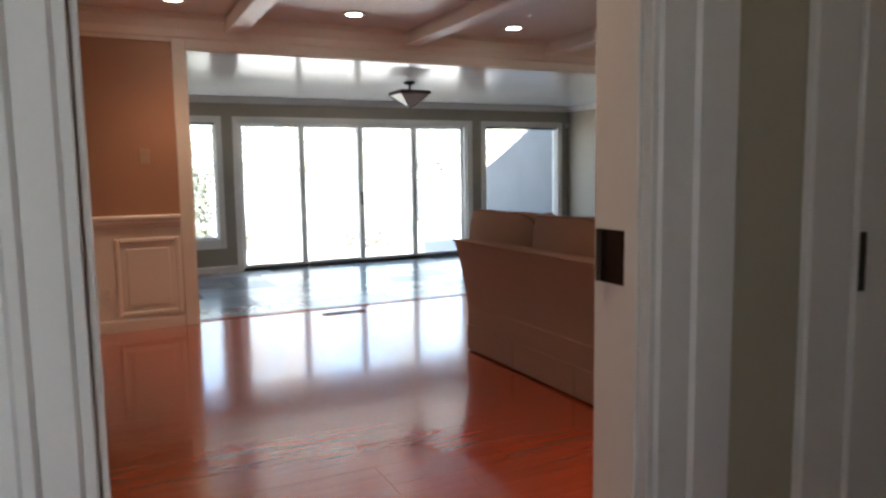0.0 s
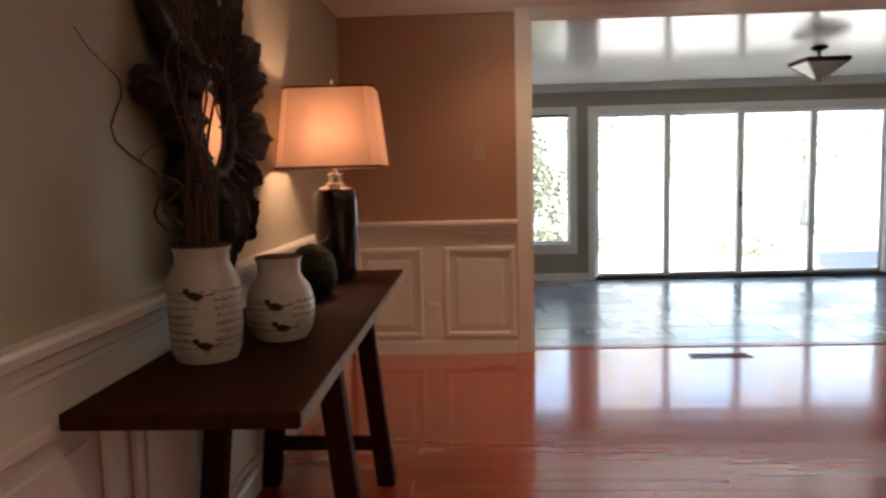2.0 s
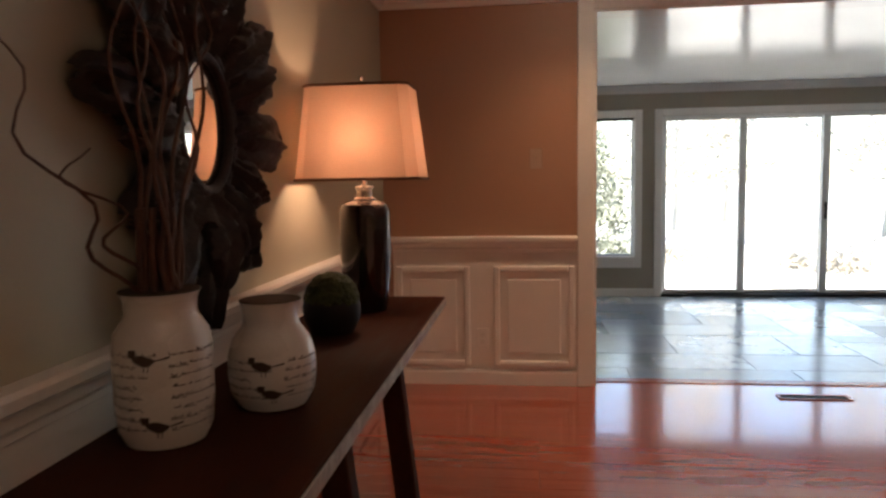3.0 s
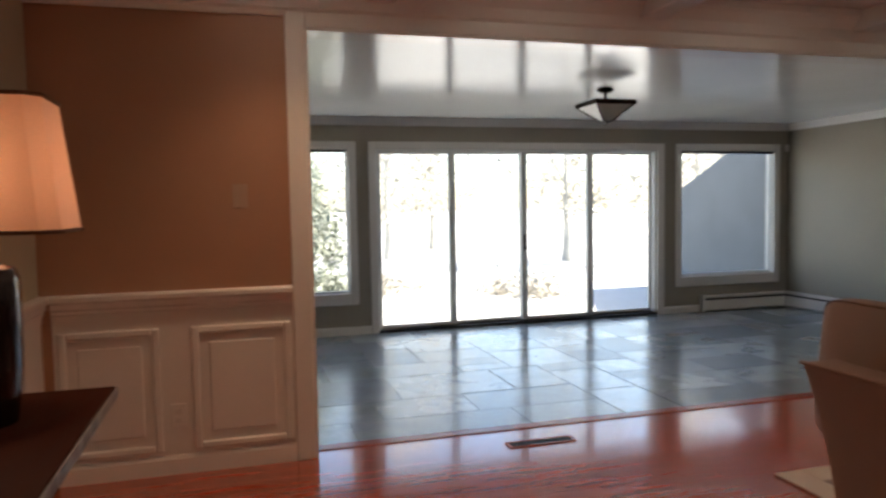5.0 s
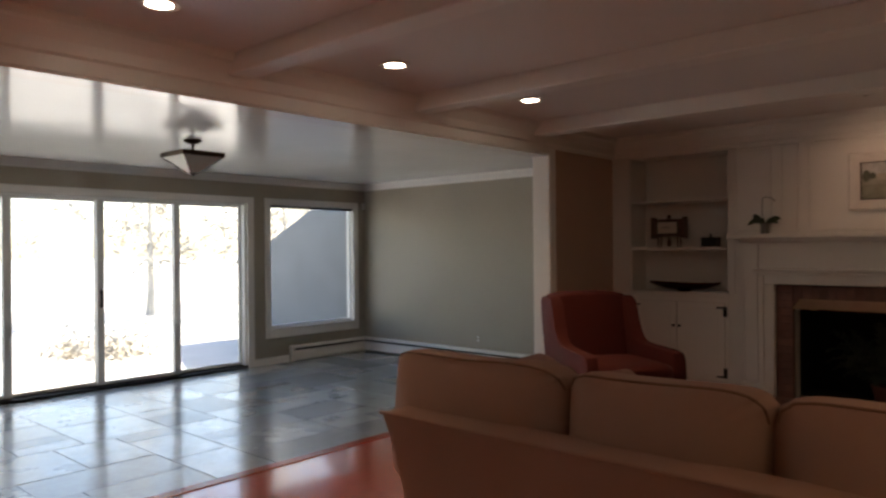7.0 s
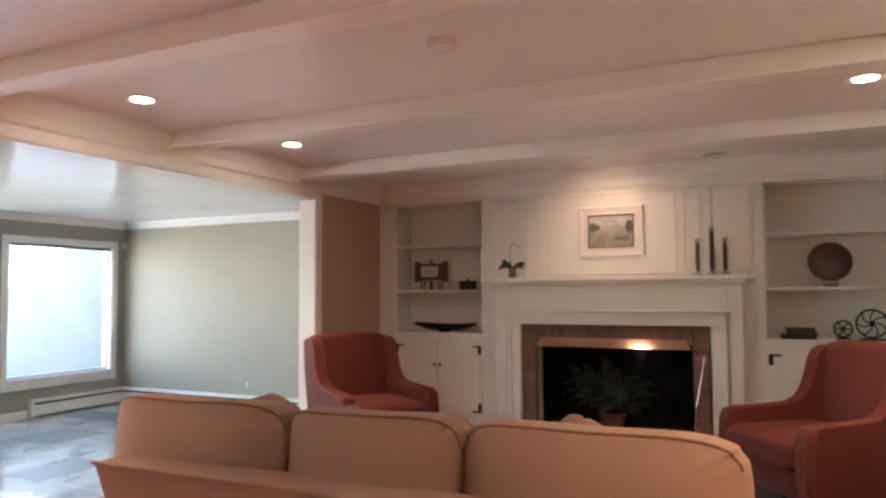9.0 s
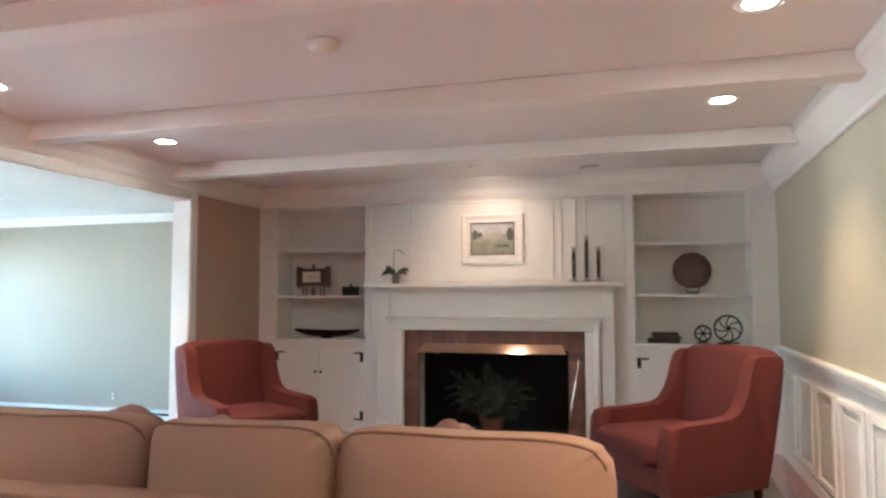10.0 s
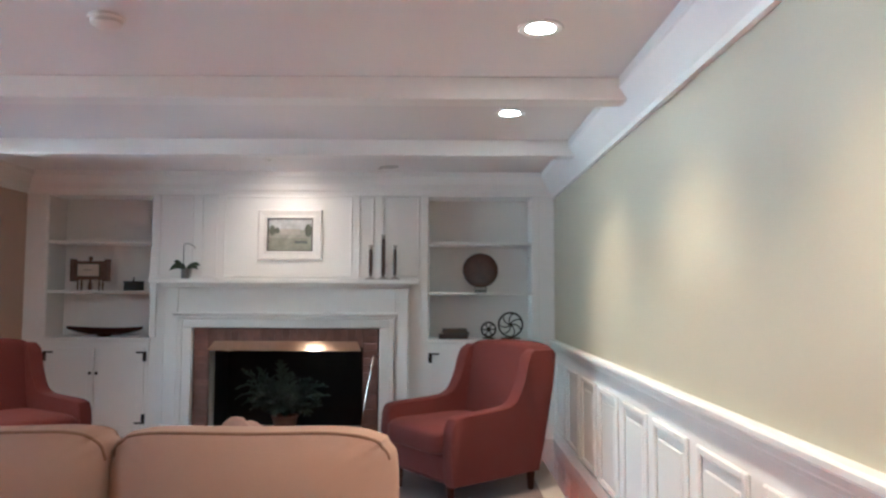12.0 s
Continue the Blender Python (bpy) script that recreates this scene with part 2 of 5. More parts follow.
for bx in (1.22, 2.75, 4.21, 5.68):
    structure("ceiling_beam", boxes((bx, bx + 0.15, YS, YN, 2.285, HC), bevel=0.006), TRIM, "white boxed ceiling beam", "beam")

CROWN = [(0, 0), (0.012, 0), (0.02, 0.02), (0.035, 0.03), (0.05, 0.075), (0.085, 0.12), (0.10, 0.13), (0.105, 0.165), (0, 0.165)]
CROWN = [(d * 1.15, h * 1.18) for d, h in CROWN]
bm = bmesh.new()
run(bm, CROWN, (XW, YN, 2.205), (XE, YN, 2.205), (0, -1, 0))
run(bm, [(0, 0), (0.026, 0), (0.03, 0.03), (0.036, 0.036), (0.118, 0.165), (0.126, 0.17), (0.128, 0.223), (0, 0.223)], (XW, YS, 2.175), (XE, YS, 2.175), (0, 1, 0))
run(bm, CROWN, (XW, YS, 2.205), (XW, YN, 2.205), (1, 0, 0))
run(bm, CROWN, (XE, YS, 2.205), (XE, YN, 2.205), (-1, 0, 0))
structure("trim_crown", bm, TRIM, "white crown moulding round the living room ceiling", "crown moulding")

# casing round the wide opening, with its reveal
bm = bmesh.new()
for x0, x1 in ((OL - 0.095, OL - 0.002), (OR + 0.002, OR + 0.095)):
    box(bm, x0, x1, YN - 0.022, YN - 0.001, 0, OT + 0.085, 0.005)
    box(bm, x0, x1, YN2 + 0.001, YN2 + 0.022, ZS, OT + 0.02, 0.005)
box(bm, OL, OR, YN - 0.022, YN - 0.001, OT + 0.002, OT + 0.085, 0.005)
box(bm, OL - 0.003, OL + 0.012, YN - 0.018, YN2 + 0.018, 0, OT, 0.002)
box(bm, OR - 0.012, OR + 0.003, YN - 0.018, YN2 + 0.018, 0, OT, 0.002)
structure("trim_opening", bm, TRIM, "white painted casing of the wide sunroom opening", "door casing")
structure("trim_opening_head", boxes((OL + 0.012, OR - 0.012, YN - 0.018, YN2 + 0.018, OT - 0.012, OT + 0.001), bevel=0.002), HEADGLOSS, "white enamelled lining under the opening head", "door casing")

# ---- setting: sunroom ----
WL0, WL1, WB, WT = 0.40, 1.756, 0.295, 1.912
GL0, GL1 = 2.06, 5.64
WR0, WR1 = 5.985, 7.41
bm = boxes((SXL - 0.15, WL0, YB, YB + 0.16, ZS - 0.1, HS + 0.1), (WL1, GL0, YB, YB + 0.16, ZS - 0.1, HS + 0.1), (GL1, WR0, YB, YB + 0.16, ZS - 0.1, HS + 0.1),
           (WR1, SXR + 0.15, YB, YB + 0.16, ZS - 0.1, HS + 0.1), (WL0, WL1, YB, YB + 0.16, ZS - 0.1, WB), (WR0, WR1, YB, YB + 0.16, ZS - 0.1, WB),
           (WL0, WL1, YB, YB + 0.16, WT, HS + 0.1), (GL0, GL1, YB, YB + 0.16, WT, HS + 0.1), (WR0, WR1, YB, YB + 0.16, WT, HS + 0.1))
structure("wall_sunroom_back", bm, SUNWALL, "pale grey sunroom wall with sliding doors and windows")
structure("wall_sunroom_east", boxes((SXR, SXR + 0.15, YN2, YB, ZS - 0.1, HS + 0.1)), SUNWALL, "plain pale grey sunroom end wall")
structure("wall_sunroom_west", boxes((SXL - 0.15, SXL, YN2, YB, ZS - 0.1, HS + 0.1)), SUNWALL, "plain pale grey sunroom side wall")
structure("ceiling_sunroom", boxes((SXL, SXR, YN2, YB, HS, HS + 0.1)), SUNCEIL, "glossy white sunroom ceiling", "ceiling")
CROWN2 = [(0, 0), (0.01, 0), (0.014, 0.012), (0.03, 0.036), (0.06, 0.072), (0.072, 0.078), (0.074, 0.09), (0, 0.09)]
bm = bmesh.new()
run(bm, CROWN2, (SXL, YB, HS - 0.09), (SXR, YB, HS - 0.09), (0, -1, 0))
run(bm, CROWN2, (SXR, YN2, HS - 0.09), (SXR, YB, HS - 0.09), (-1, 0, 0))
run(bm, CROWN2, (SXL, YN2, HS - 0.09), (SXL, YB, HS - 0.09), (1, 0, 0))
structure("trim_sunroom_crown", bm, TRIM, "narrow white crown moulding in the sunroom", "crown moulding")


# ---- glazing ----
def window(name, x0, x1, z0, z1, label):
    w = thing(name, pose((x0 + x1) / 2, YB, z0), label, "window", kind="structure")
    h, hw = z1 - z0, (x1 - x0) / 2
    f = 0.03
    part("window_frame", boxes((-hw, -hw + f, 0.05, 0.12, 0, h), (hw - f, hw, 0.05, 0.12, 0, h), (-hw + f, hw - f, 0.05, 0.12, 0, f), (-hw + f, hw - f, 0.05, 0.12, h - f, h), bevel=0.005), FRAME, w)
    part("jamb_lining", boxes((-hw, -hw + 0.012, -0.005, 0.05, 0, h), (hw - 0.012, hw, -0.005, 0.05, 0, h), (-hw + 0.012, hw - 0.012, -0.005, 0.05, h - 0.012, h)), TRIM, w)
    part("shade_cassette", boxes((-hw + 0.014, hw - 0.014, 0.006, 0.046, h - 0.040, h - 0.014), bevel=0.004), DARKMETAL, w, "narrow dark rolled shade at the window head")
    p = part("pane", boxes((-hw + f, hw - f, 0.08, 0.086, f, h - f)), GLASS, w)
    p.visible_shadow = False
    c = 0.08
    part("casing", boxes((-hw - c, -hw, -0.022, -0.001, -0.125, h + c), (hw, hw + c, -0.022, -0.001, -0.125, h + c), (-hw, hw, -0.022, -0.001, h, h + c), bevel=0.006), TRIM, w)
    part("window_sill", boxes((-hw, hw, -0.03, 0.05, -0.02, 0.004), (-hw, hw, -0.022, -0.001, -0.125, -0.02), bevel=0.005), TRIM, w)
    return w


window("window_1", WL0, WL1, WB, WT, "white framed fixed sunroom window beside the sliding doors")
window("window_2", WR0, WR1, WB, WT, "white framed sunroom window facing a grey gable")

slider = thing("door_1", pose(GL0, YB, ZS), "four-panel white framed glass sliding door", "sliding door", kind="structure")
hgt, wid = WT - ZS, GL1 - GL0
part("door_frame", boxes((0, 0.022, 0.02, 0.15, 0, hgt), (wid - 0.022, wid, 0.02, 0.15, 0, hgt), (0.022, wid - 0.022, 0.02, 0.15, hgt - 0.02, hgt), bevel=0.005), FRAME, slider)
part("sill_track", boxes((0, wid, -0.02, 0.15, 0.0, 0.03), (0.022, wid - 0.022, 0.05, 0.06, 0.03, 0.04), (0.022, wid - 0.022, 0.10, 0.11, 0.03, 0.04)), DARKMETAL, slider, "dark metal bottom track")
part("casing", boxes((-0.085, -0.001, -0.022, -0.001, 0, hgt + 0.08), (wid + 0.001, wid + 0.10, -0.022, -0.001, 0, hgt + 0.08), (-0.001, wid + 0.001, -0.022, -0.001, hgt + 0.001, hgt + 0.08), bevel=0.006), TRIM, slider)
edges = [0.022, 0.905, 1.80, 2.68, wid - 0.022]
for i in range(4):
    a, b = edges[i] - (0.038 if i else 0), edges[i + 1] + (0.038 if i < 3 else 0)
    y0 = 0.045 if i in (0, 2) else 0.092
    sa, sb = (0.08 if i else 0.036), (0.08 if i < 3 else 0.036)
    p = part("door_panel", boxes((a, a + sa, y0, y0 + 0.035, 0.041, hgt - 0.021), (b - sb, b, y0, y0 + 0.035, 0.041, hgt - 0.021), (a + sa, b - sb, y0, y0 + 0.035, 0.041, 0.078), (a + sa, b - sb, y0, y0 + 0.035, hgt - 0.052, hgt - 0.021), bevel=0.005), FRAME, slider)
    g = part("pane", boxes((a + sa, b - sb, y0 + 0.015, y0 + 0.021, 0.078, hgt - 0.052)), GLASS, p)
    g.visible_shadow = False
    if i in (1, 2):
        hx = b - 0.052 if i == 1 else a + 0.027
        part("handle", boxes((hx, hx + 0.025, y0 - 0.035, y0 - 0.02, 0.88, 1.08), (hx, hx + 0.025, y0 - 0.02, y0, 0.90, 0.93), (hx, hx + 0.025, y0 - 0.02, y0, 1.03, 1.06), bevel=0.004), DARKMETAL, p, "dark metal pull handle")

# ---- fireplace wall: niches, panelling, firebox ----
NL0, NL1, NR0, NR1, NZ0, NZ1 = 3.44, 4.40, -0.05, 0.905, 0.888, 2.195
FB0, FB1, FBT = 1.49, 2.88, 0.81
D = 0.32
bm = boxes((XE, XE + 0.14, NL1, YN, 0, HC), (XE, XE + 0.14, FB1, NL0, 0, HC), (XE, XE + 0.14, NR1, FB0, 0, HC), (XE, XE + 0.14, YS, NR0, 0, HC),
           (XE, XE + 0.14, NL0, NL1, NZ1, HC), (XE, XE + 0.14, NR0, NR1, NZ1, HC), (XE, XE + 0.14, FB0, FB1, FBT, HC), (XE, XE + 0.14, NL0, NL1, 0, NZ0 - 0.04), (XE, XE + 0.14, NR0, NR1, 0, NZ0 - 0.04),
           (XE + 0.59, XE + 0.65, YS, YN, -0.1, HC))
structure("wall_east", bm, TRIM, "white panelled fireplace wall with two bookcase niches")


def niche(y0, y1):
    ob = thing("built_in_bookcase", pose(XE, (y0 + y1) / 2, NZ0), "white built-in bookcase niche with open shelves", "bookcase", "bookcases beside the fireplace")
    hw, h = (y1 - y0) / 2, NZ1 - NZ0
    part("back_panel", boxes((D, D + 0.012, -hw, hw, 0, h)), TRIM, ob)
    for s in (-1, 1):
        part("side_panel", boxes((0.002, D, s * (hw - 0.004), s * (hw + 0.008), 0, h)), TRIM, ob)
    part("top_panel", boxes((0.002, D, -hw, hw, h - 0.004, h + 0.008)), TRIM, ob)
    part("base_shelf", boxes((-0.02, D, -hw - 0.015, hw + 0.015, -0.038, 0), bevel=0.005), TRIM, ob)
    for z in (0.413, 0.872):
        part("shelf", boxes((0.015, D, -hw + 0.002, hw - 0.002, z - 0.012, z + 0.012), bevel=0.003), TRIM, ob)
    for s in (-1, 1):
        part("stile", boxes((-0.012, 0.0, s * (hw + 0.002), s * (hw + 0.06), 0.002, h + 0.05), bevel=0.003), TRIM, ob)
    return ob


niche(NL0, NL1)
niche(NR0, NR1)


def base_cabinet(y0, y1):
    ob = thing("base_cabinet", pose(XE, (y0 + y1) / 2, 0), "white two-door base cabinet with black iron hinges", "cabinet", "cabinets beside the fireplace")
    hw = (y1 - y0) / 2
    part("body", boxes((-0.008, -0.001, -hw, hw, 0.0, 0.845)), TRIM, ob)
    for s in (-1, 1):
        a, b = (0.004, hw - 0.03) if s > 0 else (-hw + 0.03, -0.004)
        d = part("door", boxes((-0.024, -0.008, a, b, 0.085, 0.80), bevel=0.003), TRIM, ob)
        part("panel", boxes((-0.028, -0.0245, a + 0.06, b - 0.06, 0.145, 0.74), bevel=0.0015), TRIM, d)
        part("knob", lathe(bmesh.new(), [(0.006, 0), (0.006, 0.012), (0.014, 0.016), (0.013, 0.026), (0.004, 0.03)], n=12), DARKMETAL, d, "small black knob").matrix_basis = pose(-0.024, s * 0.03, 0.57, 0, -90, 0)
        for z in (0.16, 0.72):
            o = b if s > 0 else a
            part("hinge", boxes((-0.029, -0.0245, o - s * 0.012, o + s * 0.022, z - 0.045, z + 0.045), (-0.029, -0.0245, o - s * 0.075, o - s * 0.012, z + (0.028 if z > 0.4 else -0.044), z + (0.044 if z > 0.4 else -0.028)), bevel=0.002), DARKMETAL, d, "black iron strap hinge")
    return ob


base_cabinet(NL0, NL1)
base_cabinet(NR0, NR1)

mantel = thing("fireplace_mantel", pose(XE, 2.18, 0), "white moulded wooden fireplace mantel and surround", "mantel")
part("shelf", boxes((-0.21, -0.002, -1.20, 1.20, 1.385, 1.422), bevel=0.006), TRIM, mantel)
bm = bmesh.new()
run(bm, [(0, 0), (0.095, 0), (0.11, 0.012), (0.14, 0.025), (0.16, 0.038), (0, 0.038)], (0, -1.12, 1.347), (0, 1.12, 1.347), (-1, 0, 0))
part("bed_moulding", bm, TRIM, mantel)
part("frieze", boxes((-0.055, -0.002, -1.02, 1.02, 1.115, 1.346), bevel=0.004), TRIM, mantel)
for s in (-1, 1):
    a, b = sorted((s * 0.98, s * 1.10))
    part("pilaster", boxes((-0.075, -0.002, a, b, 0.12, 1.346), (-0.095, -0.002, a - 0.015, b + 0.015, 0, 0.12), bevel=0.005), TRIM, mantel)
    a, b = sorted((s * 0.845, s * 0.975))
    part("architrave", boxes((-0.085, -0.002, a, b, 0, 0.985), (-0.105, -0.085, s * 0.925, s * 0.97, 0, 1.06), bevel=0.006), TRIM, mantel)
part("architrave", boxes((-0.085, -0.002, -0.975, 0.975, 0.987, 1.11), (-0.105, -0.085, -0.925, 0.925, 1.065, 1.105), bevel=0.006), TRIM, mantel)

bm = bmesh.new()
run(bm, [(0.05, 0), (0.108, 0), (0.114, 0.008), (0.138, 0.016), (0.14, 0.03), (0.05, 0.034)], (0, -1.005, 1.092), (0, 1.005, 1.092), (-1, 0, 0))
part("architrave_cap", bm, TRIM, mantel)

# raised panelling over the mantel
for y0, y1 in ((0.985, 1.33), (1.40, 1.545), (1.60, 2.78), (2.84, 2.99), (3.06, 3.38)):
    t = 0.018
    structure("trim_panel", boxes((XE - 0.012, XE - 0.001, y0, y0 + t, 1.44, 2.19), (XE - 0.012, XE - 0.001, y1 - t, y1, 1.44, 2.19), (XE - 0.012, XE - 0.001, y0 + t, y1 - t, 2.19 - t, 2.19), (XE - 0.012, XE - 0.001, y0 + t, y1 - t, 1.44, 1.44 + t), bevel=0.004), TRIM, "white panel moulding above the mantel", "panel moulding")

firebox = thing("fireplace", pose(XE, 2.185, 0), "brick fireplace with a sooty black firebox and brass hood", "fireplace")
hw = (FB1 - FB0) / 2
part("firebox_back", boxes((0.55, 0.58, -hw, hw, 0, FBT + 0.1)), SOOT_SHADE, firebox)
for s in (-1, 1):
    part("firebox_side", boxes((0.142, 0.55, s * hw, s * (hw + 0.03), 0, FBT + 0.1)), SOOT_SHADE, firebox)
part("firebox_top", boxes((0.142, 0.55, -hw, hw, FBT + 0.05, FBT + 0.1)), SOOT_SHADE, firebox)
part("firebox_floor", boxes((0.0, 0.55, -hw, hw, -0.02, 0.012)), SOOT_SHADE, firebox)
BRASS = mat("polished_brass", (0.62, 0.44, 0.32), 0.1, 1.0, scale=8, vary=0.1, fine=90, bump=0.02)
bm = bmesh.new()
v = [bm.verts.new(p) for p in ((-0.044, -hw + 0.05, 0.865), (-0.044, hw - 0.05, 0.865), (-0.106, hw - 0.005, 0.785), (-0.106, -hw + 0.005, 0.785), (-0.043, -hw + 0.05, 0.855), (-0.043, hw - 0.05, 0.855), (-0.097, hw - 0.005, 0.777), (-0.097, -hw + 0.005, 0.777))]
for f in ((0, 1, 2, 3), (7, 6, 5, 4), (0, 4, 5, 1), (1, 5, 6, 2), (2, 6, 7, 3), (3, 7, 4, 0)):
    bm.faces.new([v[i] for i in f])
part("hood", bm, BRASS, firebox, "polished brass smoke hood")
part("mortar_bed", boxes((-0.03, -0.001, -0.838, -hw, 0, 0.982), (-0.03, -0.001, hw, 0.838, 0, 0.982), (-0.03, -0.001, -hw, hw, FBT, 0.982)), MORTAR, firebox)
hearth = thing("hearth", pose(XE - 0.30, 2.185, 0), "red-brown brick hearth in front of the firebox", "hearth")
part("mortar_bed", boxes((-0.25, 0.19, -1.05, 1.05, 0.001, 0.018)), MORTAR, hearth)

# ---- wainscot ----
RAIL = [(0, 0), (0.012, 0), (0.012, 0.03), (0.02, 0.035), (0.02, 0.05), (0.03, 0.06), (0.034, 0.085), (0.05, 0.095), (0.052, 0.115), (0.045, 0.125), (0, 0.125)]
BASE = [(0, 0), (0.018, 0), (0.018, 0.075), (0.012, 0.09), (0, 0.094)]


def wainscot(name, p0, p1, out, panels, label):
    """Chair rail, base and framed panels along a wall from p0 to p1; panels are pairs of distances from p0."""
    p0, p1, out = Vector(p0), Vector(p1), Vector(out)
    along = (p1 - p0).normalized()
    m = Matrix((along.to_4d(), out.to_4d(), (0, 0, 1, 0), (0, 0, 0, 1))).transposed()
    m.translation = p0
    ob = thing(name, m, label, "wainscot", kind="structure")
    length = (p1 - p0).length
    bm = bmesh.new()
    run(bm, RAIL, (0, 0, 0.765), (length, 0, 0.765), (0, 1, 0))
    part("chair_rail", bm, TRIM, ob)
    bm = bmesh.new()
    run(bm, BASE, (0, 0, 0), (length, 0, 0), (0, 1, 0))
    part("baseboard", bm, TRIM, ob)
    part("backing", boxes((0, length, 0.0005, 0.006, 0.094, 0.765)), TRIM, ob)
    for a, b in panels:
        bm = bmesh.new()
        z0, z1, w = 0.115, 0.715, 0.035
        box(bm, a, a + w, 0.006, 0.024, z0, z1, 0.007)
        box(bm, b - w, b, 0.006, 0.024, z0, z1, 0.007)
        box(bm, a + w, b - w, 0.006, 0.024, z0, z0 + w, 0.007)
        box(bm, a + w, b - w, 0.006, 0.024, z1 - w, z1, 0.007)
        if b - a > 0.24:
            box(bm, a + w + 0.045, b - w - 0.045, 0.006, 0.016, z0 + w + 0.045, z1 - w - 0.045, 0.007)
        part("panel", bm, TRIM, ob)
    return ob


wainscot("wainscot_west", (XW, YS, 0), (XW, YN, 0), (1, 0, 0), [(0.15 + 0.56 * i, 0.15 + 0.56 * i + 0.46) for i in range(8)], "white raised-panel wainscot behind the console table")
wainscot("wainscot_north", (XW + 0.05, YN, 0), (OL - 0.097, YN, 0), (0, -1, 0), [(0.02, 0.46), (0.60, 1.07)], "white raised-panel wainscot beside the opening")
wainscot("wainscot_south", (1.165, YS, 0), (XE, YS, 0), (0, 1, 0), [(0.10 + 0.585 * i, 0.10 + 0.585 * i + 0.47) for i in range(10)], "white raised-panel wainscot with chair rail")
wainscot("wainscot_corner", (XW + 0.05, YS, 0), (DL - 0.097, YS, 0), (0, 1, 0), [(0.06, 0.36)], "short piece of white wainscot by the doorway")
structure("baseboard_north", boxes((OR + 0.097, XE, YN - 0.018, YN - 0.001, 0, 0.10), bevel=0.003), TRIM, "white baseboard under the plain beige wall", "baseboard")

# ---- sofa ----
sofa = thing("sofa", pose(2.42, 1.93, 0), "tan upholstered three-seat sofa with a skirted base", "sofa")
L2 = 1.0
bm = bmesh.new()
ny, nz = 26, 10
grid = {}
for side in (0, 1):
    for i in range(ny + 1):
        for j in range(nz + 1):
            y = -L2 + 2 * L2 * i / ny
            z = 0.17 + 0.56 * j / nz
            lean = -0.035 * (j / nz) ** 2 + 0.012 * math.sin(math.pi * j / nz)
            x = lean + (0.17 if side else 0.0)
            x += (0.004 * noise.noise(Vector((y * 3, z * 4, side))))
            grid[side, i, j] = bm.verts.new((x, y * (0.885 + 0.135 * j / nz), z))
for i in range(ny):
    for j in range(nz):
        for side in (0, 1):
            bm.faces.new([grid[side, a, b] for a, b in ((i, j), (i + 1, j), (i + 1, j + 1), (i, j + 1))])
for i in range(ny):
    for j in (0, nz):
        bm.faces.new([grid[s, a, j] for s, a in ((0, i), (0, i + 1), (1, i + 1), (1, i))])
for j in range(nz):
    for i in (0, ny):
        bm.faces.new([grid[s, i, b] for s, b in ((0, j), (0, j + 1), (1, j + 1), (1, j))])
bmesh.ops.recalc_face_normals(bm, faces=list(bm.faces))
bmesh.ops.bevel(bm, geom=[e for e in bm.edges if e.calc_face_angle(0) > 1.0], offset=0.018, segments=3, profile=0.5, affect="EDGES")
part("backrest", bm, SOFA, sofa, smooth=True)
PIPE = mat("brown_piping", (0.21, 0.115, 0.07), 0.85, fine=300, bump=0.2)
part("piping", tube(bmesh.new(), [(-0.036, -L2 * 1.015 + 2.03 * L2 * i / 20, 0.728) for i in range(21)], 0.007), SOFA, sofa, smooth=True)
for ya, yb in ((-0.87, -0.31), (-0.30, 0.30), (0.31, 0.87)):
    part("skirt", boxes((-0.014, -0.002, ya, yb, 0.012, 0.178), bevel=0.004), SOFA, sofa)
for s in (-1, 1):
    part("skirt", boxes((0.0, 0.86, s * 0.872, s * 0.882, 0.012, 0.178), bevel=0.004), SOFA, sofa)
part("skirt", boxes((0.86, 0.872, -0.87, 0.87, 0.012, 0.178), bevel=0.004), SOFA, sofa)
part("base", boxes((0.001, 0.86, -0.868, 0.868, 0.10, 0.32), bevel=0.02), SOFA, sofa)
for s in (-1, 1):
    bm = bmesh.new()
    box(bm, 0.14, 0.88, min(s * 0.72, s * 0.89), max(s * 0.72, s * 0.89), 0.17, 0.58, 0.05, 4)
    tb = bmesh.new()
    lathe(tb, [(0.06, 0), (0.115, 0.0), (0.118, 0.01), (0.118, 0.72), (0.115, 0.73), (0.06, 0.735)], n=24)
    bmesh.ops.transform(tb, matrix=pose(0.15, s * 0.83, 0.53, 0, 90, 0), verts=tb.verts)
    join(bm, tb)
    part("arm", bm, SOFA, sofa, smooth=True)
for k, (yc, w) in enumerate(((-0.65, 0.77), (0.055, 0.63), (0.775, 0.80))):
    bm = bmesh.new()
    puff(bm, 0.52, yc * 0.72, 0.40, 0.72, 0.53, 0.22, 0.3, seed=k)
    part("seat_cushion", bm, SOFA, sofa, smooth=True)
    bm = bmesh.new()
    seams = box_cushion(bm, 0.25, w - 0.008, 0.485, seed=k * 2.3 + 5)
    c = part("back_cushion", bm, SOFA, sofa, smooth=True)
    c.matrix_basis = pose(0.235, yc, 0.672, 0, 6, 0)
    for ring in seams.values():
        part("piping", tube(bmesh.new(), [tuple(p + Vector((0, 0, 0.001))) for p in ring if p.z > 0.16], 0.0042, 6), PIPE, c, "brown corded seam", smooth=True)

